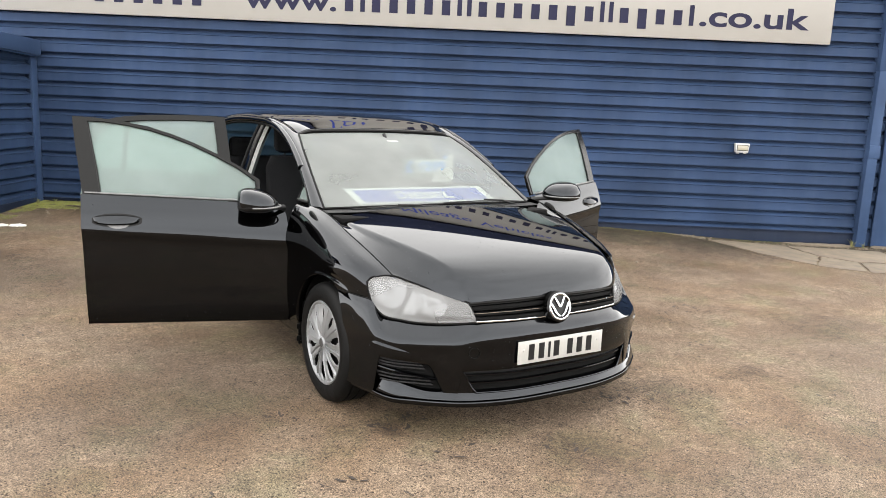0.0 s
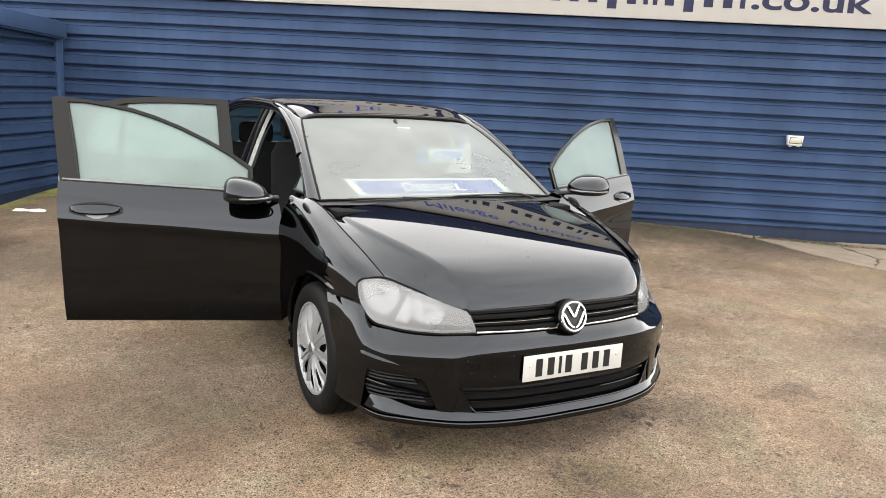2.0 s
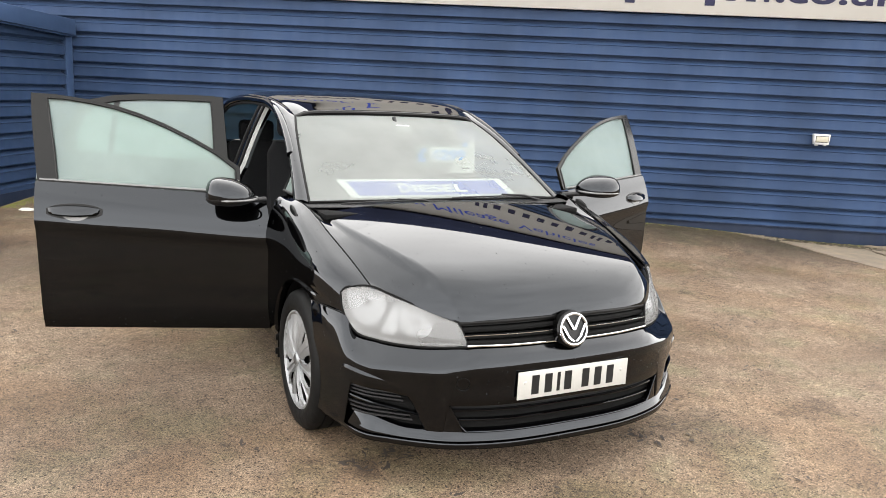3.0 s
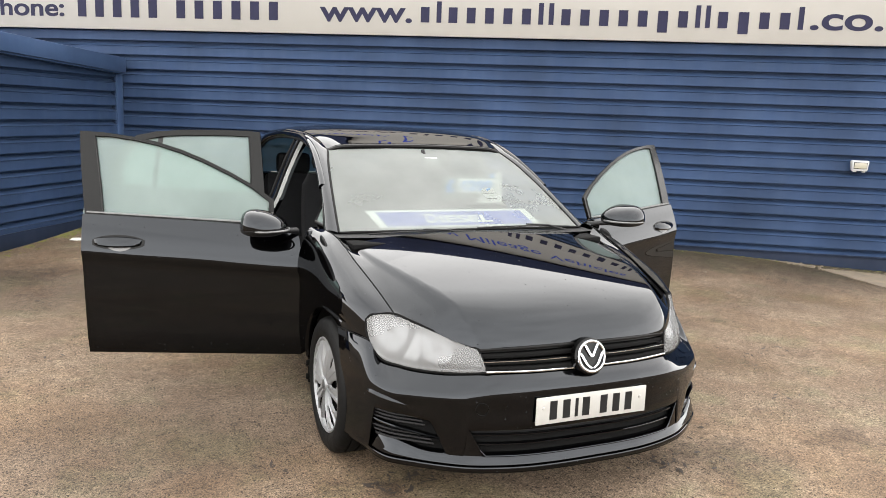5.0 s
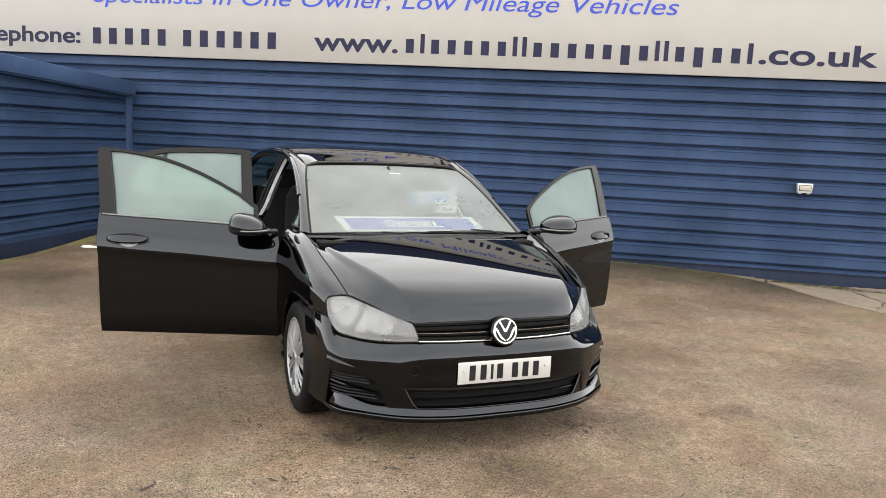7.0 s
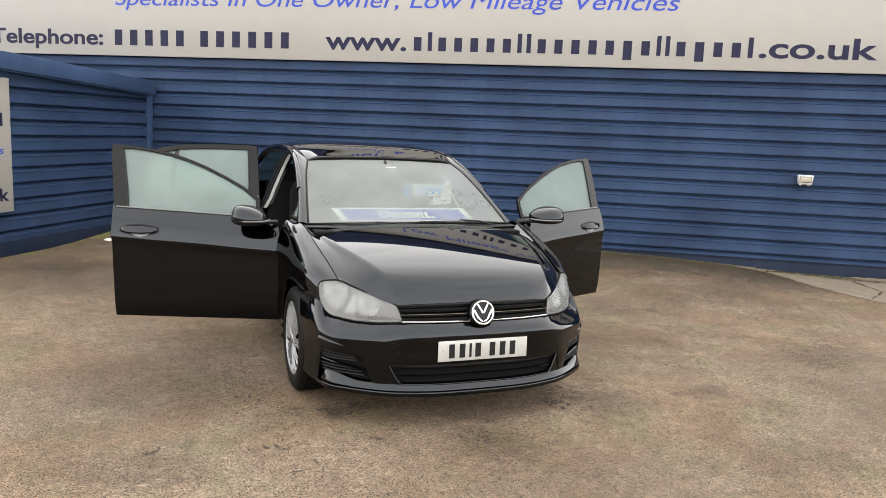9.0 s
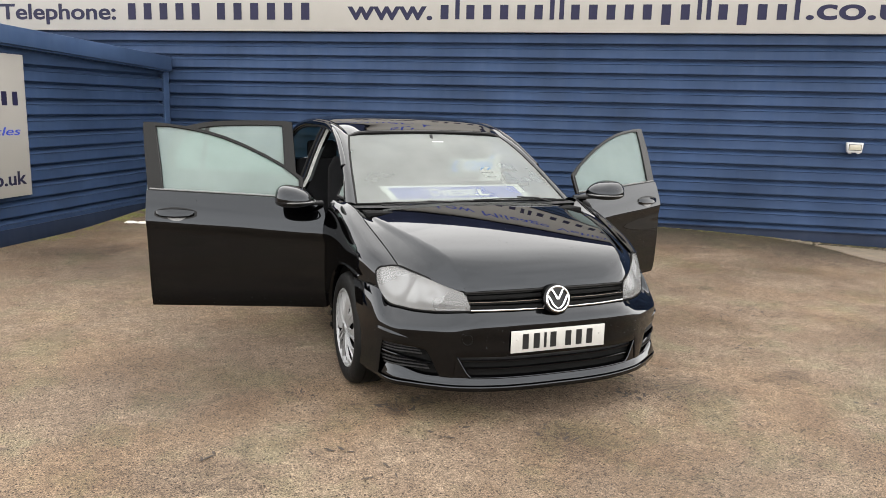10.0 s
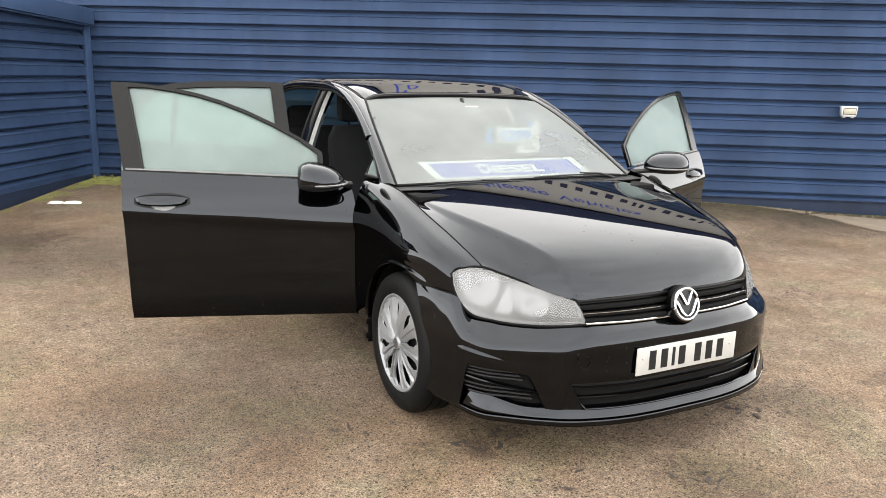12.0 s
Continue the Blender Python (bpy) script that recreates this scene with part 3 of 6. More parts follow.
def build_building():
    def place(ob, label, cat="wall"):
        ob.matrix_basis = BUILD @ ob.matrix_basis
        return tagged(ob, label, cat, kind="structure")

    place(part("wall_north", ribbed(-14, 4.58, -0.1, 3.62, 0.209, 0.1758, WALL_Y), CLAD, sharp=20), "blue ribbed steel cladding wall of the showroom")
    bm = bmesh.new()
    add_box(bm, (-14, WALL_Y - 0.006, -0.15), (4.58, WALL_Y - 0.001, 0.15), bevel=0.002)
    add_box(bm, (-14, WALL_Y - 0.03, 0.15), (4.58, WALL_Y - 0.001, 0.163))
    place(part("baseboard", bm, CLADBASE), "flat blue steel base flashing along the wall", "trim")
    # fascia and gutter above the sign
    bm = bmesh.new()
    add_box(bm, (-14, WALL_Y - 0.16, 3.60), (5.45, WALL_Y + 0.2, 4.06), bevel=0.01)
    place(part("fascia", bm, FASCIA), "dark blue steel roof fascia above the sign", "trim")
    bm = bmesh.new()
    add_box(bm, (-14, WALL_Y + 0.2, 3.4), (5.45, WALL_Y + 12, 4.02))
    place(part("roof", bm, CLADTRIM), "flat roof behind the blue fascia", "roof")
    # side block
    bm = ribbed(0, 5.02, -0.1, 1.97, 0.268, 0.1758)
    bm.transform(Matrix.Translation((SIDE_X, 1.1, 0)) @ Matrix.Rotation(radians(90), 4, "Z"))
    place(part("wall_west", bm, CLAD, sharp=20), "blue ribbed steel side wall of the low block")
    bm = bmesh.new()
    add_box(bm, (SIDE_X - 0.12, 1.1, 1.966), (SIDE_X - 0.002, 6.12, 2.0))
    for v in bm.verts:
        if v.co.z > 1.98:
            v.co.z = 1.972 + 0.039 * (6.16 - v.co.y)
    place(part("verge_panel", bm, CLADTRIM), "plain blue steel panel under the sloping capping", "trim")
    bm = bmesh.new()
    add_box(bm, (SIDE_X - 0.02, 6.12, -0.1), (SIDE_X + 0.02, WALL_Y - 0.007, 1.95), bevel=0.004)
    place(part("corner_trim", bm, CLADTRIM), "flat blue steel corner flashing", "trim")
    bm = bmesh.new()
    add_box(bm, (SIDE_X - 0.02, 1.1, -0.1), (SIDE_X + 0.01, 6.11, 0.17), bevel=0.003)
    place(part("side_baseboard", bm, CLADBASE), "flat blue steel base flashing of the side wall", "trim")
    bm = bmesh.new()
    add_box(bm, (SIDE_X - 0.35, 1.0, 1.93), (SIDE_X + 0.13, 6.16, 2.115), bevel=0.008)
    add_box(bm, (SIDE_X - 0.30, 1.0, 1.912), (SIDE_X + 0.10, 6.15, 1.929))
    add_box(bm, (SIDE_X - 6, 1.0, 1.96), (SIDE_X - 0.36, 6.16, 2.08))
    for v in bm.verts:
        v.co.z += 0.039 * (6.16 - v.co.y)
    place(part("parapet_cap", bm, CLADTRIM), "blue steel parapet capping on the side wall", "trim")
    # post and the return beside it
    bm = bmesh.new()
    add_box(bm, (4.578, WALL_Y - 0.10, -0.1), (4.70, WALL_Y + 0.22, 2.18), bevel=0.006)
    add_box(bm, (4.58, WALL_Y - 0.11, 1.12), (4.715, WALL_Y - 0.04, 1.28), bevel=0.004)
    add_box(bm, (4.578, WALL_Y - 0.085, 2.18), (4.69, WALL_Y + 0.22, 3.60), bevel=0.006)
    place(part("downpipe_post", bm, CLADTRIM), "square blue steel corner post with a joint sleeve", "post")
    place(part("wall_east", ribbed(4.70, 5.4, -0.1, 3.62, 0.209, 0.1758, WALL_Y + 0.02), CLAD, sharp=20), "blue ribbed steel wall beyond the post")
    bm = bmesh.new()
    add_box(bm, (4.80, WALL_Y - 0.03, -0.1), (5.02, WALL_Y + 0.016, 3.60), bevel=0.004)
    place(part("edge_trim", bm, CLADTRIM), "blue steel edge flashing beside the post", "trim")

    # the long fascia sign
    sign = thing("fascia_sign", "long off-white company sign with navy lettering on the wall", "sign", BUILD)
    bm = bmesh.new()
    add_box(bm, (-12.5, SIGN_Y, 2.465), (3.95, WALL_Y - 0.008, 3.59), bevel=0.004)
    part("sign_panel", bm, SIGNW, sign)
    y = SIGN_Y - 0.003
    lettering("Specialists In One Owner, Low Mileage Vehicles", -6.36, 1.37, 3.165, 0.198, y, BLUE, sign, shear=0.22, label="blue slanted lettering")
    lettering("Telephone:", -8.42, -6.57, 2.616, 0.205, y, NAVY, sign, bold=0.006, label="navy lettering")
    one = (1.0, 0.0, 0.215)
    gap = (0.55, 0, 0)
    bars([one] * 5 + [gap] + [one] * 6, -6.44, -3.67, 2.612, y, NAVY, sign)
    lettering("www.", -3.21, -2.08, 2.618, 0.235, y, NAVY, sign, bold=0.007)
    low, tall, deep, thin = (1.0, 0, 0.175), (0.55, 0, 0.24), (1.05, -0.06, 0.175), (0.5, 0, 0.24)
    kinds = {"o": low, "l": tall, "g": deep, "i": thin}
    bars([kinds[c] for c in "olooooollooooogoiiogool"[:22] + "l"], -2.03, 2.30, 2.620, y, NAVY, sign)
    lettering(".co.uk", 2.34, 3.67, 2.628, 0.235, y, NAVY, sign, bold=0.007)

    # board on the side wall
    board = thing("side_sign", "off-white company board with navy lettering on the side wall", "sign", BUILD)
    turn = Matrix.Translation((SIDE_X + 0.03, 0, 0)) @ Matrix.Rotation(radians(90), 4, "Z")
    bm = bmesh.new()
    add_box(bm, (1.15, -0.02, 0.505), (3.44, 0.018, 1.955), bevel=0.003)
    bm.transform(turn)
    part("sign_panel", bm, SIGNW, board)
    bars([(1, 0, 0.14)] * 5 + [(0.5, 0, 0)] + [(1, 0, 0.14)] * 9, 1.22, 3.36, 1.44, -0.02, NAVY, board, turn)
    lettering("Low Mileage Vehicles", 1.22, 3.33, 1.14, 0.082, -0.022, BLUE, board, turn, shear=0.22)
    bars([(1, 0, 0.10)] * 16, 1.2, 2.70, 0.64, -0.02, NAVY, board, turn)
    lettering(".co.uk", 2.75, 3.37, 0.63, 0.135, -0.022, NAVY, board, turn, bold=0.003)

    # bulkhead lamp
    lamp = thing("bulkhead_lamp", "small white plastic floodlight fixed to the wall", "lamp", BUILD @ Matrix.Translation((3.02, WALL_Y, 1.178)))
    bm = bmesh.new()
    add_box(bm, (-0.090, -0.10, -0.058), (0.090, -0.03, 0.058), bevel=0.010)
    for v in bm.verts:
        if v.co.z < -0.03:
            v.co.x *= 0.88
    part("case", bm, LAMPCASE, lamp, "white lamp frame narrowing downwards")
    bm = bmesh.new()
    add_box(bm, (-0.070, -0.1045, -0.034), (0.070, -0.0985, 0.038), bevel=0.002)
    part("rim", bm, PLASTIC, lamp, "thin dark rubber rim")
    bm = bmesh.new()
    add_box(bm, (-0.064, -0.108, -0.028), (0.064, -0.1025, 0.032), bevel=0.003)
    part("lens", bm, CREAM, lamp, "yellowed frosted lens")
    bm = bmesh.new()
    add_box(bm, (-0.03, -0.03, -0.03), (0.03, 0.03, 0.03), bevel=0.006)
    part("bracket", bm, LAMPCASE, lamp)
    for x in (-0.06, 0.03):
        bm = bmesh.new()
        add_box(bm, (x, -0.085, -0.072), (x + 0.03, -0.05, -0.056), bevel=0.003)
        part("foot", bm, LAMPCASE, lamp)


build_ground()
build_building()

# ---------------------------------------------------------------- the car: shape
# x across (mirrored), y from the number plate backwards, z up; the nose faces -y
HALF = keyed((0.40, 0.775), (0.5, 0.818), (0.62, 0.850), (0.84, 0.878), (1.2, 0.890), (2.3, 0.896), (3.2, 0.888), (3.7, 0.862), (4.05, 0.79), (4.22, 0.71))
LINE = keyed((0.5, 0.675), (0.84, 0.715), (1.35, 0.747), (2.4, 0.808), (3.3, 0.848), (4.1, 0.88))
BELT = keyed((1.15, 0.945), (1.5, 0.962), (2.3, 0.995), (3.3, 1.03), (3.9, 1.06))
RAIL = keyed((1.28, 0.958), (1.50, 1.085), (1.75, 1.222), (2.0, 1.326), (2.2, 1.376), (2.455, 1.402), (2.7, 1.404), (3.0, 1.396), (3.3, 1.362), (3.5, 1.275), (3.62, 1.16), (3.68, 1.07))
AXLE_F, AXLE_R, WHEEL_R, ARCH_R = 0.845, 3.475, 0.312, 0.352


def side(y, z):
    """Half width of the body side."""
    w, t = HALF(y), LINE(y)
    if z > t:
        d = z - t
        return w - 0.20 * d - 0.9 * d * d
    d = t - z
    return w - 0.014 * (1 - math.exp(-d / 0.02)) + 0.004 * math.sin(min(d / 0.4, 1) * math.pi) - 0.07 * max(0, (0.42 - z) / 0.25) ** 2


def glass_side(y, z):
    b = BELT(y)
    return side(y, b) - 0.008 - 0.045 * (1 - smooth(1.4, 2.2, y)) - 0.40 * (z - b) - 0.22 * (z - b) ** 2


def on_side(y, z):
    return np.array((side(y, z), y, z))


def on_glass(y, z):
    return np.array((glass_side(y, z), y, z))


car = thing("car", "glossy black five-door hatchback with three doors open, parked on tarmac", "car")


def both(make):
    for s in (-1, 1):
        make(s)


def mirrored(grid, s):
    return flipx(grid) if s < 0 else grid


# bonnet: a gently falling crown between two creases that run in towards the grille
CROWN_SLOPE = keyed((0.05, 21.0), (0.30, 14.2), (0.50, 10.6), (0.75, 8.3), (1.16, 6.3))
CREASE = keyed((0.14, 0.452), (0.5, 0.560), (0.8, 0.635), (1.134, 0.692))
EDGE_Z = keyed((0.422, 0.741), (0.58, 0.794), (0.82, 0.869), (1.155, 0.954))


def crown(y):
    """Height along the middle, without the rounded nose."""
    n = 24
    h = (1.07 - y) / n
    return 0.968 - sum(math.tan(radians(CROWN_SLOPE(y + (k + 0.5) * h))) * h for k in range(n))


def build_bonnet():
    nose = crom((0, .078, .668), (.15, .081, .667), (.25, .090, .665), (.36, .108, .661), (.452, .140, .655), (.53, .207, .677), (.60, .292, .705), (.694, .422, .741))
    half = []
    nu = 72
    sc = min(range(1000), key=lambda k: abs(nose(k / 1000)[0] - .452)) / 1000
    cols = [(sc * k / 30, .867 * k / 30) for k in range(30)] + [(sc - .006, .859), (sc, .867), (sc + .006, .875)] + [(sc + (1 - sc) * k / 14, .867 + .133 * k / 14) for k in range(1, 15)]
    for i in range(nu + 1):
        t = (i / nu) ** 1.7
        row = []
        for s0, s in cols:
            f = nose(s0)
            r = np.array((.752 * s, 1.07 + .085 * s * s))
            x = f[0] + (r[0] - f[0]) * t + 0.007 * math.sin(math.pi * t) * s ** 4
            y = f[1] + (r[1] - f[1]) * t
            xe = f[0] * 0 + 0.694 + (.752 - .694) * min(max((y - .422) / .733, -0.3), 1)
            xc = CREASE(y)
            z = crown(y) - 0.108 * min(x, xc) ** 2
            if x > xc:
                zc = z
                k = (x - xc) / max(xe - xc, 1e-3)
                z = zc + (EDGE_Z(max(y, .30)) - zc) * (1.5 * k - 0.5 * k * k)
                z -= 0.012 * smooth(0.30, 0.80, y) * smooth(0.0, 0.026, x - xc) * max(0, 1 - k)
            d = y - f[1]
            z = f[2] + (z - f[2]) * (1 - math.exp(-(d / .040) ** 0.85)) if d > 0 else f[2]
            row.append(np.array((x, y, z)))
        half.append(row)
    grid = [flipx([r[:0:-1]])[0] + r for r in half]
    bm = bmesh.new()
    add_shell(bm, grid, 0.016, toward=(0, 1.5, 0))
    part("bonnet", bm, PAINT, car, sharp=60)


def build_wing(s):
    a = [crom((.700, .428, .742), (.713, .58, .795), (.736, .82, .870), (.758, 1.16, .955), (.785, 1.36, .966)),
         crom((.752, .466, .736), (.782, .60, .786), (.803, .82, .852), (.818, 1.0, .896), (.832, 1.352, .950)),
         crom((.790, .506, .706), (.826, .62, .746), (.854, .82, .790), (.867, 1.0, .818), (.877, 1.335, .845)),
         crom((.793, .486, .655), (.842, .64, .690), (.878, .84, .715), (.886, 1.0, .727), (.891, 1.322, .747)),
         crom((.788, .458, .620), (.836, .62, .662), (.868, .84, .692), (.875, 1.0, .703), (.879, 1.322, .722))]

    def arch(r, inset):
        def f(t):
            p = radians(42 + (176 - 42) * t)
            y, z = AXLE_F - r * math.cos(p), 0.312 + r * math.sin(p)
            y = min(y, 1.205)
            return np.array((min(side(y, z), 0.885) + 0.004 - inset, y, z))
        return f
    a += [arch(ARCH_R, 0.0), arch(ARCH_R - 0.004, 0.03)]
    bm = bmesh.new()
    rows = []
    for i in range(15):
        z = 0.30 + 0.44 * i / 14
        y0 = AXLE_F + math.sqrt(max(ARCH_R ** 2 - (z - 0.312) ** 2, 0)) if z < 0.66 else 1.0
        rows.append([on_side(y0 + (1.326 - y0) * k / 6, z) + np.array((-0.002, 0, 0)) for k in range(7)])
    add_grid(bm, mirrored(rows, s))
    add_grid(bm, mirrored(loft(a, 44, 36, [0, 0.16, 0.34, 0.52, 0.58, 0.95, 1]), s))
    part("front_wing", bm, PAINT, car)
    # dark satin oval added on the wing beside the windscreen's corner
    bm = bmesh.new()
    rows = []
    for i in range(9):
        g = math.pi * i / 8
        rows.append([(s * (.813 + .009 * math.sin(g) * math.cos(b)), 1.12 + .058 * math.cos(g), .925 + .015 * math.cos(g) + .025 * math.sin(g) * math.sin(b)) for b in [2 * math.pi * k / 12 for k in range(13)]])
    add_grid(bm, rows)
    part("wing_oval", bm, SATINBLACK, car)
    # dark shut lines towards the bonnet and the bumper
    bm = bmesh.new()
    add_tube(bm, [(s * (p[0] - .003), p[1], p[2] + .0015) for p in (a[0](i / 40) for i in range(36))], 0.0026, 6)
    part("bonnet_gap", bm, UNDER, car)
    bm = bmesh.new()
    add_tube(bm, [(s * (p[0] + .003), p[1], p[2]) for p in (crom((.789, .460, .626), (.822, .55, .630), (.856, .690, .629))(i / 16) for i in range(17))], 0.0028, 6)
    part("bumper_gap", bm, UNDER, car)
    # arch liner
    bm = bmesh.new()
    rows = []
    for i in range(25):
        p = radians(-8 + 196 * i / 24)
        rows.append([(x * s, AXLE_F - 0.356 * math.cos(p), 0.312 + 0.356 * math.sin(p)) for x in (0.5, 0.84)])
    add_grid(bm, rows)
    part("arch_liner", bm, UNDER, car)
    # notched flap behind the wheel
    bm = bmesh.new()
    add_box(bm, (min(s * .70, s * .862), 1.196, .20), (max(s * .70, s * .862), 1.206, .44), bevel=.003)
    for z in (.22, .29, .36):
        add_box(bm, (min(s * .80, s * .874), 1.190, z), (max(s * .80, s * .874), 1.197, z + .03), bevel=.002)
    part("mud_flap", bm, SATINBLACK, car)


PLAN = [(0, -.002), (.15, .0), (.27, .010), (.40, .038), (.505, .076), (.60, .135), (.69, .205), (.765, .272), (.808, .345), (.832, .43), (.852, .52), (.866, .60)]


PLAN_KEPT = {}


def plan(z, back=0.0):
    """Bumper plan curve at a height, pushed back towards the car's middle."""
    flat = PLAN_KEPT.get(back)
    if flat is not None:
        return lambda t: np.array((flat(t)[0], flat(t)[1], z))
    P = np.array(PLAN)
    d = np.gradient(P, axis=0)
    n = np.stack([-d[:, 1], d[:, 0]], 1)
    n /= np.linalg.norm(n, axis=1, keepdims=True)
    Q = P + n * back
    flat = PLAN_KEPT[back] = crom(*[(max(q[0], 0), q[1], 0.0) for q in Q])
    return lambda t: np.array((flat(t)[0], flat(t)[1], z))


def along(x):
    """Share of the bumper's plan curve at which it lies x from the middle."""
    lo, hi = 0.0, 1.0
    for _ in range(14):
        m = (lo + hi) / 2
        lo, hi = (m, hi) if plan(0)(m)[0] < x else (lo, m)
    return lo


def build_brows(bumper):
    """The thin creased ledge over each fog lamp grille."""
    for s in (-1, 1):
        rows = []
        for i in range(25):
            t = i / 24
            x = .668 + (.826 - .668) * t
            z = .416 + .030 * t
            k = along(x)
            p = plan(z, 0.003)(k)
            d = plan(z, 0.003)(k + 0.01) - p
            n = np.array((d[1], -d[0], 0)) / math.hypot(d[0], d[1])
            w = smooth(0, 0.7, t) * (1 - smooth(0.92, 1.0, t)) + 0.02
            rows.append([p + n * (o * w) + np.array((0, 0, h * w)) for o, h in ((-0.004, 0.016), (0.004, 0.010), (0.0095, 0.0), (0.008, -0.004), (-0.003, -0.010))])
        bm = bmesh.new()
        add_grid(bm, mirrored(rows, s))
        part("brow", bm, PAINT, bumper, sharp=25)


def build_bumper():
    top = crom((0, .040, .562), (.25, .052, .562), (.422, .096, .558), (.58, .203, .541), (.70, .322, .542), (.758, .405, .553), (.789, .460, .624), (.822, .55, .628), (.856, .690, .627))
    ledge = crom((0, .012, .540), (.25, .022, .540), (.42, .062, .534), (.57, .158, .517), (.69, .262, .514), (.773, .358, .522), (.806, .435, .580), (.834, .53, .588), (.862, .660, .585))
    should = crom((0, -.006, .506), (.26, .006, .504), (.42, .040, .498), (.545, .103, .487), (.67, .193, .480), (.765, .283, .480), (.812, .37, .49), (.836, .47, .51), (.866, .62, .52))
    mid = plan(0.43)
    cut = keyed((0, .352), (.44, .348), (.505, .346), (.518, .236), (.562, .236), (.640, .372), (.800, .386), (.816, .206), (.874, .200))

    def low(t):
        p = mid(t)
        return np.array((p[0], p[1] + 0.006, cut(p[0])))

    def low2(t):
        p = low(t)
        return np.array((p[0] - 0.004 * (p[0] > 0.5), p[1] + 0.03, p[2] + 0.004))
    half = loft([top, ledge, should, mid, low, low2], 150, 30, [0, 0.13, 0.3, 0.55, 0.93, 1])
    grid = [flipx([r])[0] for r in half[:0:-1]] + half
    bm = bmesh.new()
    add_grid(bm, grid)
    bumper = part("front_bumper", bm, PAINT, car, sharp=50)
    # chin below the openings, a fine groove, and the lip under it
    def band(name, rows, at, sharp):
        half = loft([plan(z, back) for z, back in rows], 90, 18, at)
        out = []
        for r in half:
            row = []
            for p in r:
                up = max(0.0, (p[2] - 0.212) / 0.034)
                row.append(p + np.array((-0.030 * smooth(.22, .42, p[1]), 0.012 * smooth(.22, .42, p[1]), up * 0.040 * smooth(.62, .80, p[0]))))
            out.append(row)
        bm = bmesh.new()
        add_grid(bm, [flipx([r])[0] for r in out[:0:-1]] + out)
        part(name, bm, PAINT, bumper, sharp=sharp)
    band("chin", [(.250, .034), (.246, .012), (.240, .003), (.217, -.011), (.212, -.012), (.210, .004)], [0, .25, .4, .8, .9, 1], 30)
    band("lip", [(.2065, .004), (.205, -.013), (.200, -.017), (.187, -.015), (.178, -.004), (.170, .09)], [0, .2, .35, .6, .8, 1], 24)
    # slanted cheeks at the ends of the wide opening, and its rim
    for s in (-1, 1):
        rows = []
        for i in range(9):
            z = .240 + .112 * i / 8
            x0 = .450 + .060 * i / 8
            row = []
            for j in range(7):
                x = x0 + (.522 - x0) * j / 6
                k = along(x)
                row.append(plan(z, 0.006)(k))
            rows.append(row)
        bm = bmesh.new()
        add_shell(bm, mirrored(rows, s), 0.02, toward=(0, 1.0, 0.3))
        part("cheek", bm, PAINT, bumper)
    rim = [p for p in (plan(.2445, .004)(i / 160) for i in range(161)) if p[0] < .445]
    k0 = [along(x) for x in (.462, .482, .503)]
    rim += [plan(z, .004)(k) for k, z in zip(k0, (.268, .305, .345))]
    bm = bmesh.new()
    add_tube(bm, [(-p[0], p[1], p[2]) for p in rim[:0:-1]] + [tuple(p) for p in rim], 0.0035, 8)
    part("grille_rim", bm, PAINT, bumper)
    # dark recess behind the openings
    half = loft([plan(0.42, 0.034), plan(0.20, 0.034)], 60, 6)
    grid = [flipx([r])[0] for r in half[:0:-1]] + half
    bm = bmesh.new()
    add_grid(bm, grid)
    part("recess", bm, UNDER, bumper)

    def slat(z, x0, x1, s, mat=PLASTIC, back=0.012, h=0.006, name="slat", d=0.02):
        c = plan(z, back)
        ts = [i / 120 for i in range(121)]
        pts = [c(t) for t in ts]
        pts = [p for p in pts if x0 <= p[0] <= x1]
        if s == 0:
            pts = [np.array((-p[0], p[1], p[2])) for p in pts[:0:-1]] + pts
        elif s < 0:
            pts = [np.array((-p[0], p[1], p[2])) for p in pts]
        rows = [[p + np.array(o) for o in ((0, d, h), (0, 0.002, h), (0, 0, h * 0.6), (0, 0, -h * 0.6), (0, 0.002, -h), (0, d, -h))] for p in pts]
        b = bmesh.new()
        add_grid(b, rows)
        part(name, b, mat, bumper)
    for z, x in ((0.326, 0.492), (0.288, 0.470)):
        slat(z, 0, x, 0, PAINT, h=0.0035)
    slat(0.340, 0, 0.50, 0, back=0.026, h=0.011, name="mesh_strip")
    for s in (-1, 1):
        for z, a, b in ((0.376, .652, .806), (0.362, .648, .808), (0.348, .640, .810), (0.308, .622, .806), (0.292, .616, .80), (0.276, .612, .795)):
            slat(z, a, b, s, h=0.0035, back=0.010)
        # thin bright blade between the two trays, falling towards the middle
        rows = []
        for i in range(25):
            t = i / 24
            x = .552 + (.812 - .552) * t
            z = .296 + .040 * t
            k = along(x)
            p = plan(z, 0.003)(k)
            w = smooth(0, 0.35, t)
            rows.append([p + np.array(o) for o in ((0, .03, .006 * w), (0, .004, .005 * w), (0, -.003 * w, .001), (0, .004, -.005 * w), (0, .03, -.006 * w))])
        bm = bmesh.new()
        add_grid(bm, mirrored(rows, s))
        part("divider", bm, PAINT, bumper, sharp=25)
    # tow eye cover
    bm = bmesh.new()
    for s in (-1,):
        m = Matrix.Translation((s * .461, .054, .437)) @ Matrix.Rotation(radians(-90 - 20), 4, "Z")
        add_lathe(bm, [(0.0240, -0.006), (0.0240, 0.0012), (0.0262, 0.0012), (0.0262, -0.006)], 32, m)
    part("tow_cover", bm, SATINBLACK, bumper)
    build_brows(bumper)
    return bumper


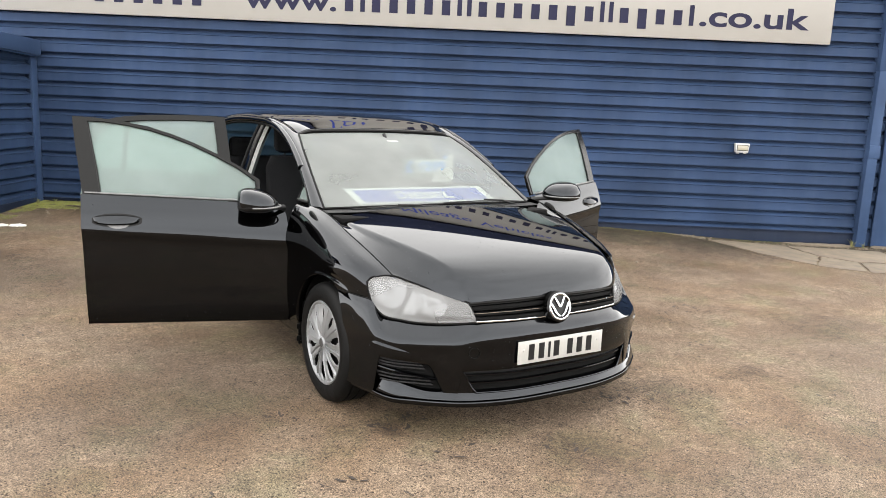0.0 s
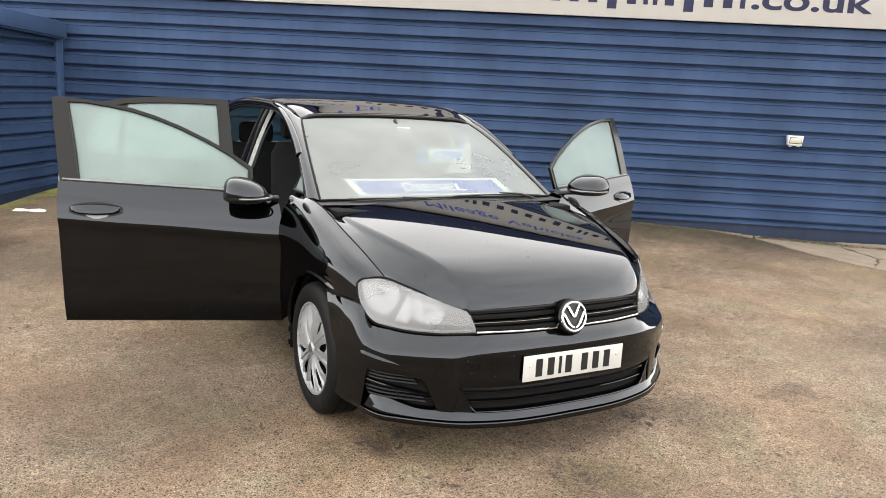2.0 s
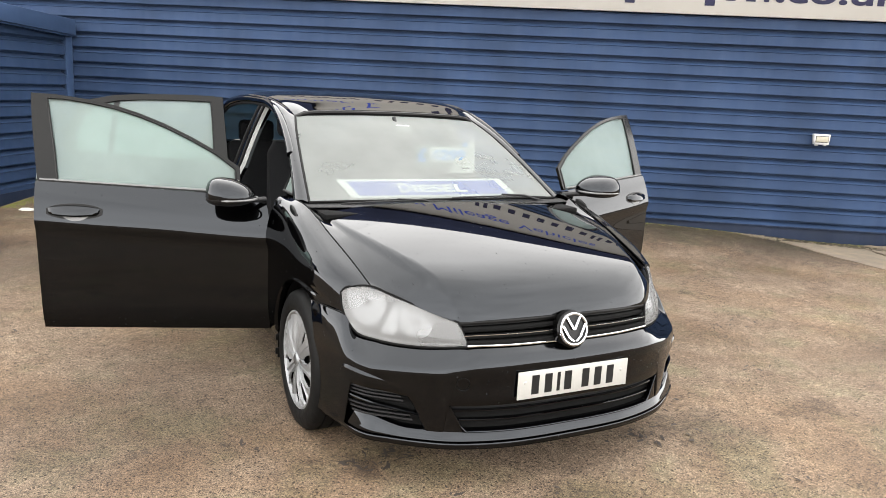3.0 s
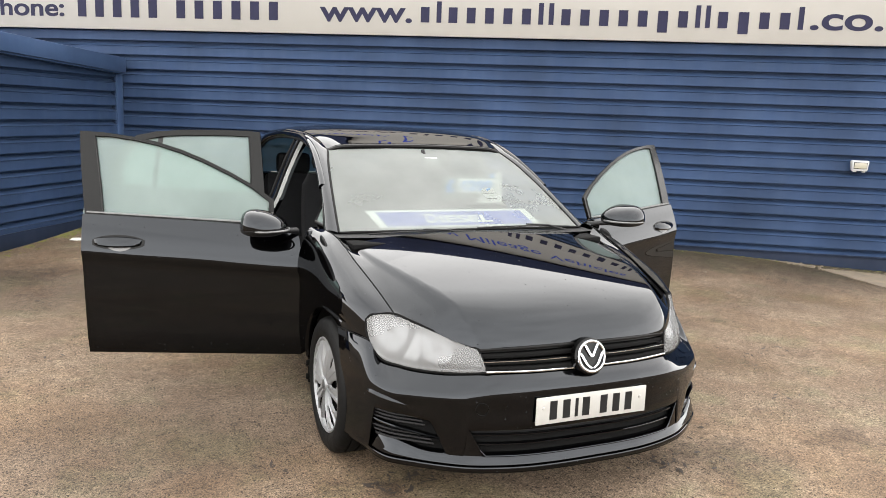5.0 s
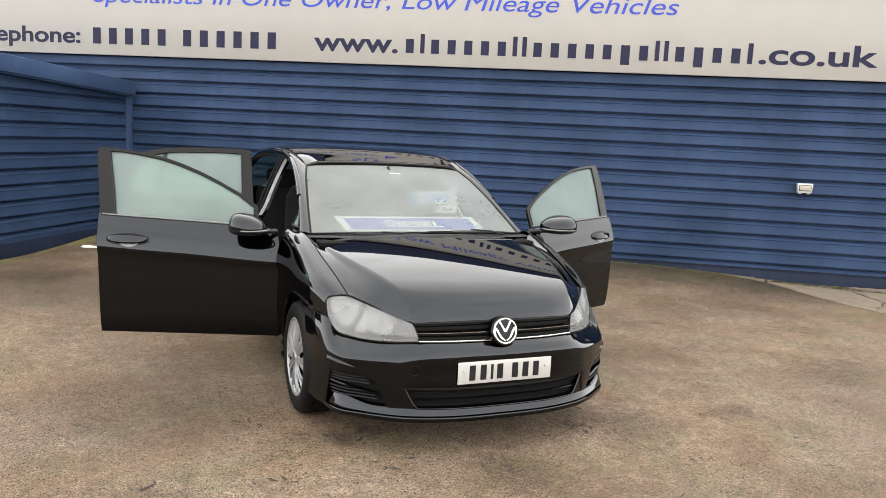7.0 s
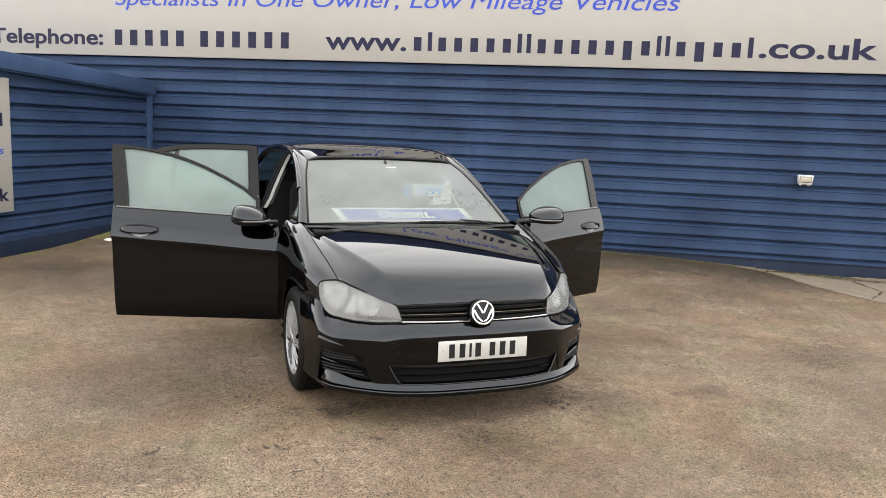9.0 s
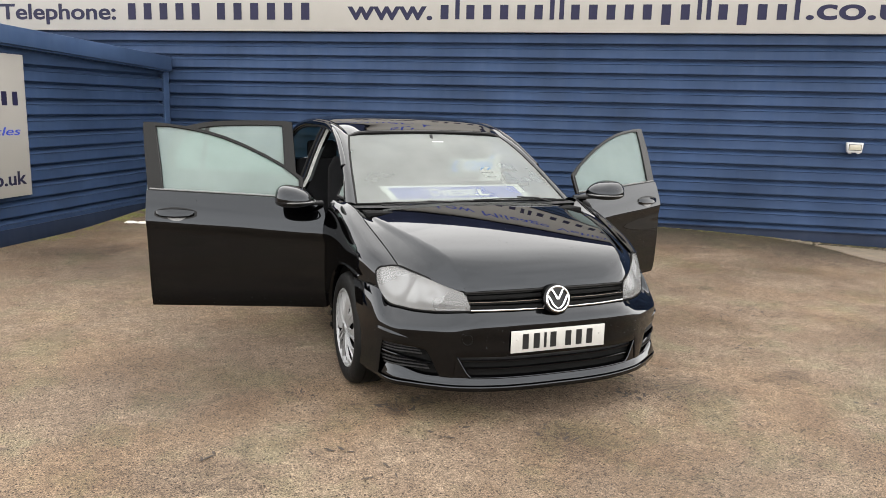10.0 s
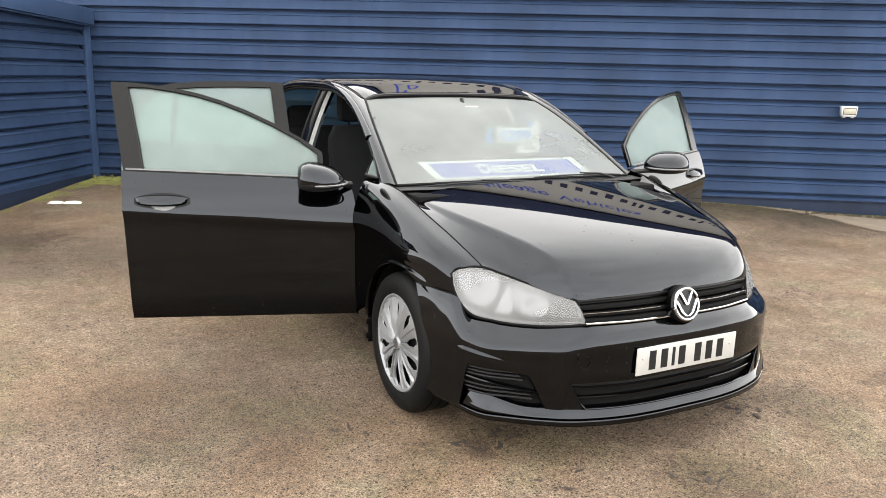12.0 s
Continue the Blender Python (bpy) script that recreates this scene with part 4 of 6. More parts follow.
def build_plate():
    bm = bmesh.new()
    add_box(bm, (-.26, -.010, .3705), (.26, -.004, .4815), bevel=0.002)
    plate = part("number_plate", bm, PLATE, car, "white plate with plain black bars")
    xs = [-.195, -.135, -.088, -.044, .040, .100, .160]
    ws = [.032, .032, .013, .032, .032, .032, .032]
    for x, w in zip(xs, ws):
        b = bmesh.new()
        add_box(b, (x - w / 2 + 0.012, -.0125, .388), (x + w / 2 + 0.012, -.0098, .464))
        part("bar", b, INK, plate)
    for x in (-.228, .228):
        b = bmesh.new()
        add_lathe(b, [(0, 0.004), (0.005, 0.0035), (0.007, 0)], 14, Matrix.Translation((x, -.010, .437)) @ Matrix.Rotation(radians(-90), 4, "Z"))
        part("screw_cap", b, PLATE, plate)
    b = bmesh.new()
    add_box(b, (-.25, -.0045, .378), (.25, .03, .475))
    part("plate_holder", b, PLASTIC, plate)


def build_grille():
    lowc = crom((0, .042, .566), (.25, .054, .566), (.428, .096, .564))
    topc = crom((0, .076, .664), (.25, .088, .661), (.450, .134, .652))

    def at(f, back=0.0):
        return lambda t: lowc(t) * (1 - f) + topc(t) * f + np.array((0, back, 0))
    half = loft([at(-0.02, 0.05), at(1.03, 0.035)], 30, 4)
    bm = bmesh.new()
    add_grid(bm, [flipx([r])[0] for r in half[:0:-1]] + half)
    grille = part("radiator_grille", bm, UNDER, car)

    def strip(f, h, mat, name, out=0.0, d=0.03):
        pts = [at(f, -out)(i / 24) for i in range(25)]
        pts = [np.array((-p[0], p[1], p[2])) for p in pts[:0:-1]] + pts
        rows = [[p + np.array(o) for o in ((0, d, h), (0, 0.003, h), (0, 0, h * 0.5), (0, 0, -h * 0.5), (0, 0.003, -h), (0, d, -h))] for p in pts]
        b = bmesh.new()
        add_grid(b, rows)
        part(name, b, mat, grille)
    strip(0.05, 0.0042, CHROME, "chrome_strip", 0.004)
    strip(0.155, 0.0085, UNDER, "slat")
    strip(0.47, 0.0026, CHROME, "thin_strip", 0.002)
    strip(0.40, 0.0070, UNDER, "slat")
    strip(0.66, 0.009, UNDER, "slat", -0.012)
    strip(0.93, 0.009, SATINBLACK, "slat", -0.004)
    # round badge: ring, dark dish and plain chrome chevrons
    tilt = Matrix.Translation((0, .036, .615)) @ Matrix.Rotation(radians(-14), 4, "X") @ Matrix.Rotation(radians(-90), 4, "Z")
    bm = bmesh.new()
    add_lathe(bm, [(0.0, 0.012), (0.066, 0.012), (0.074, 0.006), (0.077, -0.02)], 40, tilt)
    badge = part("badge", bm, GLOSSBLACK, car, "round chrome badge with plain chevrons")
    bm = bmesh.new()
    add_lathe(bm, [(0.055, 0.012), (0.056, 0.019), (0.061, 0.021), (0.066, 0.018), (0.067, 0.012)], 48, tilt)
    part("ring", bm, CHROME, badge)
    for zig in ([(-.030, .048), (-.001, -.002), (.001, -.002), (.030, .048)], [(-.053, .018), (-.026, -.030), (-.006, -.046), (.006, -.046), (.026, -.030), (.053, .018)]):
        bm = bmesh.new()
        rows = []
        for x, z in zig:
            rows.append([tilt @ Vector((h, x + o, z)) for o, h in ((-.0065, .013), (-.005, .020), (.005, .020), (.0065, .013))])
        add_grid(bm, rows)
        part("chevron", bm, CHROME, badge)


def build_headlamp(s):
    bot = crom((.424, .096, .566), (.50, .142, .556), (.58, .202, .549), (.70, .321, .550), (.757, .404, .562), (.787, .456, .616), (.791, .490, .66))
    top = crom((.449, .136, .653), (.56, .248, .691), (.65, .358, .724), (.692, .420, .738), (.745, .464, .734), (.776, .494, .720), (.789, .506, .702))

    def bulge(f, out):
        def c(t):
            p = bot(t) * (1 - f) + top(t) * f
            k = out * math.sin(math.pi * min(1, 0.08 + t))
            return p + np.array((k * 0.5, -k * 0.85, 0))
        return c
    cover = mirrored(loft([bot, bulge(0.33, 0.017), bulge(0.67, 0.016), top], 40, 12), s)
    bm = bmesh.new()
    add_grid(bm, cover)
    lamp = part("headlamp", bm, LENS, car, "slightly hazy headlamp with twin silver bowls")
    lamp.visible_shadow = False
    G = np.array([[list(p) for p in r] for r in cover])
    sunk = np.array((-0.012 * s, 0.062, 0))
    back = G + sunk
    bm = bmesh.new()
    add_grid(bm, [[p for p in r] for r in back])
    for a, c in ((G[:, 0], back[:, 0]), (G[:, -1], back[:, -1])):
        add_grid(bm, [[p, p + (q - p) * 0.15, q] for p, q in zip(a, c)])
    for a, c in ((G[0], back[0]), (G[-1], back[-1])):
        add_grid(bm, [[p, q] for p, q in zip(a, c)])
    bmesh.ops.remove_doubles(bm, verts=bm.verts[:], dist=1e-5)
    part("housing", bm, LAMPGREY, lamp)

    def inside(t, f, depth):
        p = bulge(min(max(f, 0.03), 0.97), 0.012)(min(max(t, 0.02), 0.98))
        return np.array((p[0] * s, p[1], p[2])) + sunk * depth

    # two bowls that narrow downwards, each fluted upright, with a shaded bulb in the middle
    for t0, f0, rt, rf in ((.745, .64, .170, .42), (.335, .60, .130, .40)):
        bm = bmesh.new()
        rows = []
        n = 44
        for k in range(n + 1):
            g = 2 * math.pi * k / n
            cg, sg = math.cos(g), math.sin(g)
            q = (abs(cg) ** 3.2 + abs(sg) ** 3.2) ** (-1 / 3.2)
            narrow = 1.0 - 0.22 * max(0, -sg)
            row = [inside(t0 + rt * q * cg * narrow * 1.04, f0 + rf * q * sg * 1.04, 0.99), inside(t0 + rt * q * cg * narrow, f0 + rf * q * sg, 0.42)]
            for e in (0.86, 0.7, 0.5, 0.3, 0.14):
                flute = 0.045 * math.sin(15 * q * cg * e + 1.3 * (e < 0.6)) * (1 if e > 0.2 else 0)
                row.append(inside(t0 + rt * q * cg * narrow * e, f0 + rf * q * sg * e, 0.50 + 0.42 * (1 - e * e) + flute))
            rows.append(row)
        add_grid(bm, rows)
        bowl = part("reflector_bowl", bm, REFLECTOR, lamp, "faceted bright reflector bowl", sharp=9)
        c = inside(t0, f0, 0.9)
        m = Matrix.Translation(Vector(c)) @ Matrix.Rotation(radians(-90 + s * 14), 4, "Z")
        bm = bmesh.new()
        add_lathe(bm, [(0, 0.034), (.007, 0.032), (.010, 0.026), (.011, -0.012)], 16, m)
        part("bulb", bm, REFLECTOR, bowl)
    # raised panel between the bowls
    bm = bmesh.new()
    add_shell(bm, [[inside(.47 + .10 * k / 4 - .07 * h / 5, .14 + .62 * h / 5, .74) for k in range(5)] for h in range(6)], 0.006, toward=(0.6 * s, 1.2, 0.6))
    part("panel", bm, REFLECTOR, lamp)
    # bright lower edge
    bm = bmesh.new()
    pts = [bot(i / 40) for i in range(2, 34)]
    add_tube(bm, [(s * (p[0] - 0.004), p[1] + 0.012, p[2] + 0.010) for p in pts], 0.003, 8)
    part("light_strip", bm, REFLECTOR, lamp)
    # rubber edge
    bm = bmesh.new()
    loop = [bot(i / 40) for i in range(41)] + [top(1 - i / 40) for i in range(41)]
    add_tube(bm, [(s * p[0], p[1] + 0.003, p[2]) for p in loop + loop[:1]], 0.0056, 6, caps=False)
    part("seal", bm, UNDER, lamp)


# roof, pillars and glass
EDGE = crom((.703, 1.235, .950), (.652, 1.56, 1.128), (.595, 1.86, 1.275), (.564, 1.985, 1.326))


def build_roof():
    r = [crom((0, 1.966, 1.371), (0, 2.03, 1.382), (0, 2.25, 1.423), (0, 2.7, 1.458), (0, 3.3, 1.440), (0, 3.95, 1.385)),
         crom((.30, 1.972, 1.367), (.303, 2.036, 1.378), (.32, 2.25, 1.418), (.34, 2.7, 1.452), (.34, 3.3, 1.434), (.33, 3.95, 1.378)),
         crom((.50, 1.985, 1.356), (.503, 2.045, 1.368), (.517, 2.25, 1.408), (.53, 2.7, 1.437), (.525, 3.3, 1.418), (.51, 3.93, 1.362)),
         crom((.568, 1.988, 1.328), (.571, 2.05, 1.350), (.587, 2.25, 1.396), (.60, 2.6, 1.418), (.59, 3.3, 1.398), (.56, 3.9, 1.338))]
    half = loft(r, 36, 18, [0, 0.5, 0.85, 1])
    grid = [flipx([q[:0:-1]])[0] + q for q in half]
    bm = bmesh.new()
    add_shell(bm, grid, 0.03, 0, 1, toward=(0, 2.8, 0))
    part("roof", bm, [PAINT, TRIM], car)
    bm = bmesh.new()
    add_tube(bm, [p + np.array((0, -0.003, -0.016)) for p in grid[0]], 0.0135, 8)
    part("roof_seal", bm, SATINBLACK, car)
    # pillars and cant rail, bonnet corner to tailgate, each side
    for s in (-1, 1):
        def inner(t):
            if t < 0.45:
                return EDGE(t / 0.45)
            q = r[3]((t - 0.45) / 0.55)
            return q + np.array((0.004, 0, -0.002))

        def outer(t):
            if t < 0.45:
                y = 1.29 + (2.06 - 1.29) * (t / 0.45)
            else:
                y = 2.06 + (3.68 - 2.06) * ((t - 0.45) / 0.55)
            z = RAIL(y)
            k = smooth(0.30, 0.55, t)
            return np.array((glass_side(y, z) + 0.012, y, z - 0.024 + 0.008 * k))

        def between(f, out):
            def c(t):
                p = inner(t) * (1 - f) + outer(t) * f
                return p + np.array((out * 0.7, 0, out * 0.7))
            return c
        bm = bmesh.new()
        add_shell(bm, mirrored(loft([inner, between(0.28, 0.018), between(0.66, 0.019), outer], 70, 10), s), 0.035, 0, 1, toward=(0, 2.4, 0.9))
        part("roof_pillar", bm, [PAINT, DASH], car)
        # rounded painted rail over the doors, with the rubber seal under it
        for nm, out, drop, rad, mat in (("cant_rail", -0.006, 0.012, 0.021, PAINT), ("door_seal", -0.020, 0.036, 0.010, RUBBER)):
            bm = bmesh.new()
            pts = []
            for i in range(45):
                y = 1.62 + (3.60 - 1.62) * i / 44
                z = RAIL(y) - drop
                pts.append((s * (glass_side(y, z) + out), y, z))
            add_tube(bm, pts, rad, 12)
            part(nm, bm, mat, car)
        # B pillar, dark outside with pale trim inside
        bm = bmesh.new()
        rows = []
        for i in range(15):
            z = 0.32 + (1.40 - 0.32) * i / 14
            y = 2.415 + 0.085 * smooth(0.9, 1.4, z) + 0.02 * smooth(0.3, 0.9, z)
            x = (side(y, z) if z < BELT(y) else glass_side(y, z)) - 0.028
            w = 0.078 - 0.022 * smooth(0.5, 1.3, z)
            rows.append([np.array((s * x, y - w, z)), np.array((s * (x + 0.006), y, z)), np.array((s * x, y + w, z))])
        add_shell(bm, rows, 0.05, 0, 1, toward=(0, 2.4, 0.9))
        part("centre_pillar", bm, [PAINT, DASH], car)
        for edge in (0, 2):
            bm = bmesh.new()
            add_tube(bm, [tuple(r[edge] + np.array((s * .004, 0, 0))) for r in rows], 0.009, 8)
            part("door_seal", bm, RUBBER, car)
        bm = bmesh.new()
        add_shell(bm, [[r[0] + np.array((s * d, -0.010, 0)) for d in (-.030, -.006)] for r in rows[8:]], 0.012, toward=(0, 2.4, 0.9))
        part("pillar_trim", bm, TRIM, car, "pale grey pillar trim")
        # quarter light between windscreen pillar and door
        tri = [(1.345, 0.972), (1.493, 0.972), (1.493, 1.068)]
        bm = bmesh.new()
        f = bm.faces.new([bm.verts.new((s * (glass_side(y, z) - 0.004), y, z)) for y, z in tri])
        ql = part("quarter_light", bm, GLASS, car)
        bm = bmesh.new()
        loop = tri + tri[:2]
        add_tube(bm, [(s * (glass_side(y, z) - 0.002), y, z) for y, z in loop], 0.009, 8, caps=False)
        part("seal", bm, PLASTIC, ql)
        # sill
        bm = bmesh.new()
        add_shell(bm, mirrored(loft([lambda t: on_side(1.21 + 1.91 * t, 0.34) - np.array((0.045, 0, 0)), lambda t: on_side(1.21 + 1.91 * t, 0.295) - np.array((0.004, 0, 0)),
                                    lambda t: on_side(1.21 + 1.91 * t, 0.24) - np.array((0.0, 0, 0)), lambda t: on_side(1.21 + 1.91 * t, 0.20) - np.array((0.03, 0, 0))], 20, 9), s), 0.02, toward=(0, 2.1, 0.3))
        part("sill", bm, PAINT, car)
        # lower A post face seen when the door is open
        bm = bmesh.new()
        add_box(bm, (min(s * .60, s * .842), 1.30, .24), (max(s * .60, s * .842), 1.352, .955), bevel=.01)
        part("door_post", bm, PAINT, car)


def build_windscreen():
    def glass(grow=0.0, nu=24, nv=24):
        rows = []
        for i in range(nu + 1):
            t = -grow + (1 + 2 * grow) * i / nu
            e = EDGE(min(max(t, 0), 1)) + (EDGE(1) - EDGE(0)) * (t - min(max(t, 0), 1))
            base, topm = np.array((0, 1.165, .962)), np.array((0, 1.962, 1.343))
            c = base + (topm - base) * t + np.array((0, -0.018, 0.034)) * 4 * t * (1 - t)
            rows.append([np.array((e[0] * v, c[1] + (e[1] - c[1]) * v * v, c[2] + (e[2] - c[2]) * v * v)) for v in [-1 + 2 * j / nv for j in range(nv + 1)]])
        return rows
    bm = bmesh.new()
    add_grid(bm, glass())
    ws = part("windscreen", bm, SCREEN, car)
    ws.visible_shadow = False
    rows = glass()
    bm = bmesh.new()
    loop = rows[0] + [r[-1] for r in rows[1:]] + rows[-1][::-1][1:] + [r[0] for r in rows[::-1]][1:]
    add_tube(bm, [p + np.array((0, 0.002, 0.0)) for p in loop], 0.007, 6, caps=False)
    part("seal", bm, RUBBER, ws)
    # cowl
    bm = bmesh.new()
    r0 = [np.array((.755 * v, 1.06 + 0.09 * abs(v) ** 2.2, .946 - 0.006 * v * v)) for v in [-1 + j / 12 for j in range(25)]]
    r1 = [p + np.array((0, 0.16, 0.004)) for p in r0]
    add_grid(bm, [r0, r1])
    part("cowl", bm, PLASTIC, car)
    for x0, x1, drop in ((0.62, 0.02, 0.0), (0.0, -0.56, 0.016)):
        bm = bmesh.new()

        def at(x, up=0.012):
            v = abs(x) / 0.715
            return Vector((x, 1.145 + 0.07 * v * v, .964 - drop - 0.014 * v ** 2.2 + up))
        add_tube(bm, [at(x0 + (x1 - x0) * k / 10, 0.008 + 0.006 * math.sin(k / 10 * math.pi)) for k in range(11)], 0.004, 6)
        wiper = part("wiper", bm, PLASTIC, car)
        bm = bmesh.new()
        add_tube(bm, [at(x0, -0.02), at(x0 + (x1 - x0) * 0.25, 0.016), at(x0 + (x1 - x0) * 0.5, 0.024)], [0.008, 0.006, 0.004], 8)
        part("wiper_arm", bm, PLASTIC, wiper)
    # mirror inside
    bm = bmesh.new()
    add_box(bm, (-.12, 1.86, 1.245), (.12, 1.885, 1.305), bevel=.012)
    inner_mirror = part("rear_view_mirror", bm, PLASTIC, car)
    bm = bmesh.new()
    add_tube(bm, [(0, 1.87, 1.30), (0, 1.90, 1.335)], 0.012, 8)
    part("stem", bm, PLASTIC, inner_mirror)
    # pale sensor cover against the glass
    bm = bmesh.new()
    add_box(bm, (-.045, -.02, -.035), (.045, .012, .035), bevel=.008)
    bm.transform(Matrix.Translation((0.02, 1.80, 1.268)) @ Matrix.Rotation(radians(-62), 4, "X"))
    part("sensor_cover", bm, TRIM, car, "pale grey sensor cover")


def build_rear():
    # rear quarters, left and right
    for s in (-1, 1):
        rows = []
        for i in range(31):
            y = 3.36 + (4.17 - 3.36) * i / 30
            dy = y - AXLE_R
            zb = 0.312 + math.sqrt(ARCH_R ** 2 - dy * dy) if abs(dy) < ARCH_R else 0.26
            zt = BELT(y)
            rows.append([on_side(y, zb + (zt - zb) * j / 14) for j in range(15)])
        bm = bmesh.new()
        add_grid(bm, mirrored(rows, s))
        # C pillar
        rows = []
        for i in range(13):
            t = i / 12
            y0, y1 = 3.40 + 0.55 * t, 3.46 + 0.62 * t
            rows.append([on_glass(3.40 + 0.74 * t, BELT(3.4 + 0.74 * t) + f * (1.315 - 0.16 * t - 1.03)) for f in (0, .33, .66, 1)])
        add_grid(bm, mirrored(rows, s))
        part("rear_quarter", bm, PAINT, car)
        bm = bmesh.new()
        rows = []
        for i in range(25):
            p = radians(-8 + 196 * i / 24)
            rows.append([(x * s, AXLE_R - 0.356 * math.cos(p), 0.312 + 0.356 * math.sin(p)) for x in (0.5, 0.85)])
        add_grid(bm, rows)
        part("arch_liner", bm, UNDER, car)
    bm = bmesh.new()
    c = [crom((0, 3.93, 1.385), (0, 4.05, 1.20), (0, 4.16, 1.03)), crom((.45, 3.92, 1.365), (.50, 4.03, 1.19), (.55, 4.12, 1.03)), crom((.56, 3.90, 1.335), (.62, 3.98, 1.18), (.68, 4.05, 1.04))]
    half = loft(c, 10, 10)
    add_grid(bm, [flipx([q[:0:-1]])[0] + q for q in half])
    part("rear_window", bm, GLASS, car)
    c = [crom((0, 4.16, 1.03), (0, 4.235, .85), (0, 4.22, .62)), crom((.5, 4.13, 1.03), (.5, 4.20, .85), (.5, 4.185, .62)), crom((.70, 4.05, 1.04), (.72, 4.13, .85), (.72, 4.12, .62))]
    bm = bmesh.new()
    half = loft(c, 12, 10)
    add_shell(bm, [flipx([q[:0:-1]])[0] + q for q in half], 0.03, toward=(0, 2, 0.8))
    part("tailgate", bm, PAINT, car)
    c = [crom((0, 4.22, .615), (0, 4.255, .5), (0, 4.24, .34), (0, 4.15, .24)), crom((.5, 4.185, .615), (.5, 4.22, .5), (.5, 4.205, .34), (.5, 4.11, .24)), crom((.72, 4.12, .615), (.74, 4.14, .5), (.74, 4.12, .34), (.72, 4.05, .25)), crom((.80, 3.95, .62), (.825, 3.95, .5), (.82, 3.93, .34), (.78, 3.9, .25))]
    bm = bmesh.new()
    half = loft(c, 14, 18)
    add_shell(bm, [flipx([q[:0:-1]])[0] + q for q in half], 0.03, toward=(0, 2, 0.8))
    part("rear_bumper", bm, PAINT, car)


def build_body():
    # floor, bulkhead, engine block space, boot
    bm = bmesh.new()
    add_box(bm, (-.80, 1.2, .20), (.80, 4.1, .26), bevel=.02)
    add_box(bm, (-.56, .22, .22), (.56, 1.2, .60), bevel=.03)
    add_box(bm, (-.74, 1.15, .26), (.74, 1.21, .93))
    add_box(bm, (-.70, 3.45, .26), (.70, 4.05, .74), bevel=.03)
    part("underbody", bm, UNDER, car)
    bm = bmesh.new()
    add_box(bm, (-.70, 1.0, .60), (.70, 1.15, .93), bevel=.01)
    part("scuttle", bm, UNDER, car)
    # dashboard
    prof = [(1.13, .925), (1.28, .945), (1.48, .955), (1.60, .935), (1.66, .88), (1.67, .78), (1.60, .62), (1.45, .45)]
    rows = []
    for x in np.linspace(-.72, .72, 25):
        hump = 0.035 * math.exp(-((x + 0.36) / 0.2) ** 2)
        rows.append([(x, y, z + (hump if 1.3 < y < 1.65 else 0)) for y, z in prof])
    bm = bmesh.new()
    add_grid(bm, rows)
    part("dashboard", bm, DASH, car)
    # steering wheel on the right hand
    bm = bmesh.new()
    m = Matrix.Translation((-.36, 1.82, .90)) @ Matrix.Rotation(radians(-25), 4, "X") @ Matrix.Rotation(radians(90), 4, "Z")
    add_lathe(bm, [(0.185 + 0.016 * math.cos(k * math.pi / 4), 0.016 * math.sin(k * math.pi / 4)) for k in range(9)], 36, m)
    add_lathe(bm, [(0, -0.01), (0.06, -0.01), (0.075, 0.02)], 20, m)
    for a in (0, 180, 270):
        d = Vector((0, math.cos(radians(a)), math.sin(radians(a))))
        add_tube(bm, [m @ (d * 0.05), m @ (d * 0.18)], 0.014, 8)
    part("steering_wheel", bm, DASH, car)
    # seats
    for s in (-1, 1):
        x = 0.37 * s
        bm = bmesh.new()
        add_box(bm, (x - .25, 1.85, .42), (x + .25, 2.36, .58), bevel=.05)
        seat = part("front_seat", bm, FABRIC, car, "dark cloth front seat")
        rows = []
        for i in range(17):
            a = 2 * math.pi * i / 16
            rows.append([])
            for k in range(9):
                t = k / 8
                w = (.255 - 0.05 * t ** 2) * (1 if t < 0.9 else 0.8)
                y, z = 2.30 + 0.27 * t, .52 + .62 * t
                rows[-1].append((x + w * math.copysign(abs(math.cos(a)) ** 0.6, math.cos(a)), y + 0.075 * math.copysign(abs(math.sin(a)) ** 0.6, math.sin(a)), z))
        bm = bmesh.new()
        vs = add_grid(bm, rows)
        bm.faces.new([r[-1] for r in vs[:-1]])
        part("backrest", bm, FABRIC, seat)
        bm = bmesh.new()
        add_box(bm, (x - .135, 2.545, 1.16), (x + .135, 2.66, 1.36), bevel=.045)
        part("headrest", bm, FABRIC, seat)
        for d in (-.06, .06):
            bm = bmesh.new()
            add_tube(bm, [(x + d, 2.59, 1.08), (x + d, 2.60, 1.2)], 0.008, 6)
            part("headrest_post", bm, DASH, seat)
    bm = bmesh.new()
    add_box(bm, (-.66, 2.85, .42), (.66, 3.36, .60), bevel=.05)
    bench = part("rear_seat", bm, FABRIC, car, "dark cloth rear bench")
    bm = bmesh.new()
    add_box(bm, (-.64, 0, 0), (.64, .14, .60), bevel=.05)
    bm.transform(Matrix.Translation((0, 3.30, .52)) @ Matrix.Rotation(radians(-20), 4, "X"))
    part("backrest", bm, FABRIC, bench)
    for x in (-.42, .42):
        bm = bmesh.new()
        add_box(bm, (x - .13, 3.50, 1.06), (x + .13, 3.59, 1.22), bevel=.035)
        part("headrest", bm, FABRIC, bench)


# ---------------------------------------------------------------- doors
def bent(pts):
    """A line through points by straight steps, each of the same share of 0..1."""
    def f(t):
        q = min(max(t, 0), 1) * (len(pts) - 1)
        k = min(int(q + 1e-9), len(pts) - 2)
        a, b = np.array(pts[k], float), np.array(pts[k + 1], float)
        return a + (b - a) * (q - k)
    return f


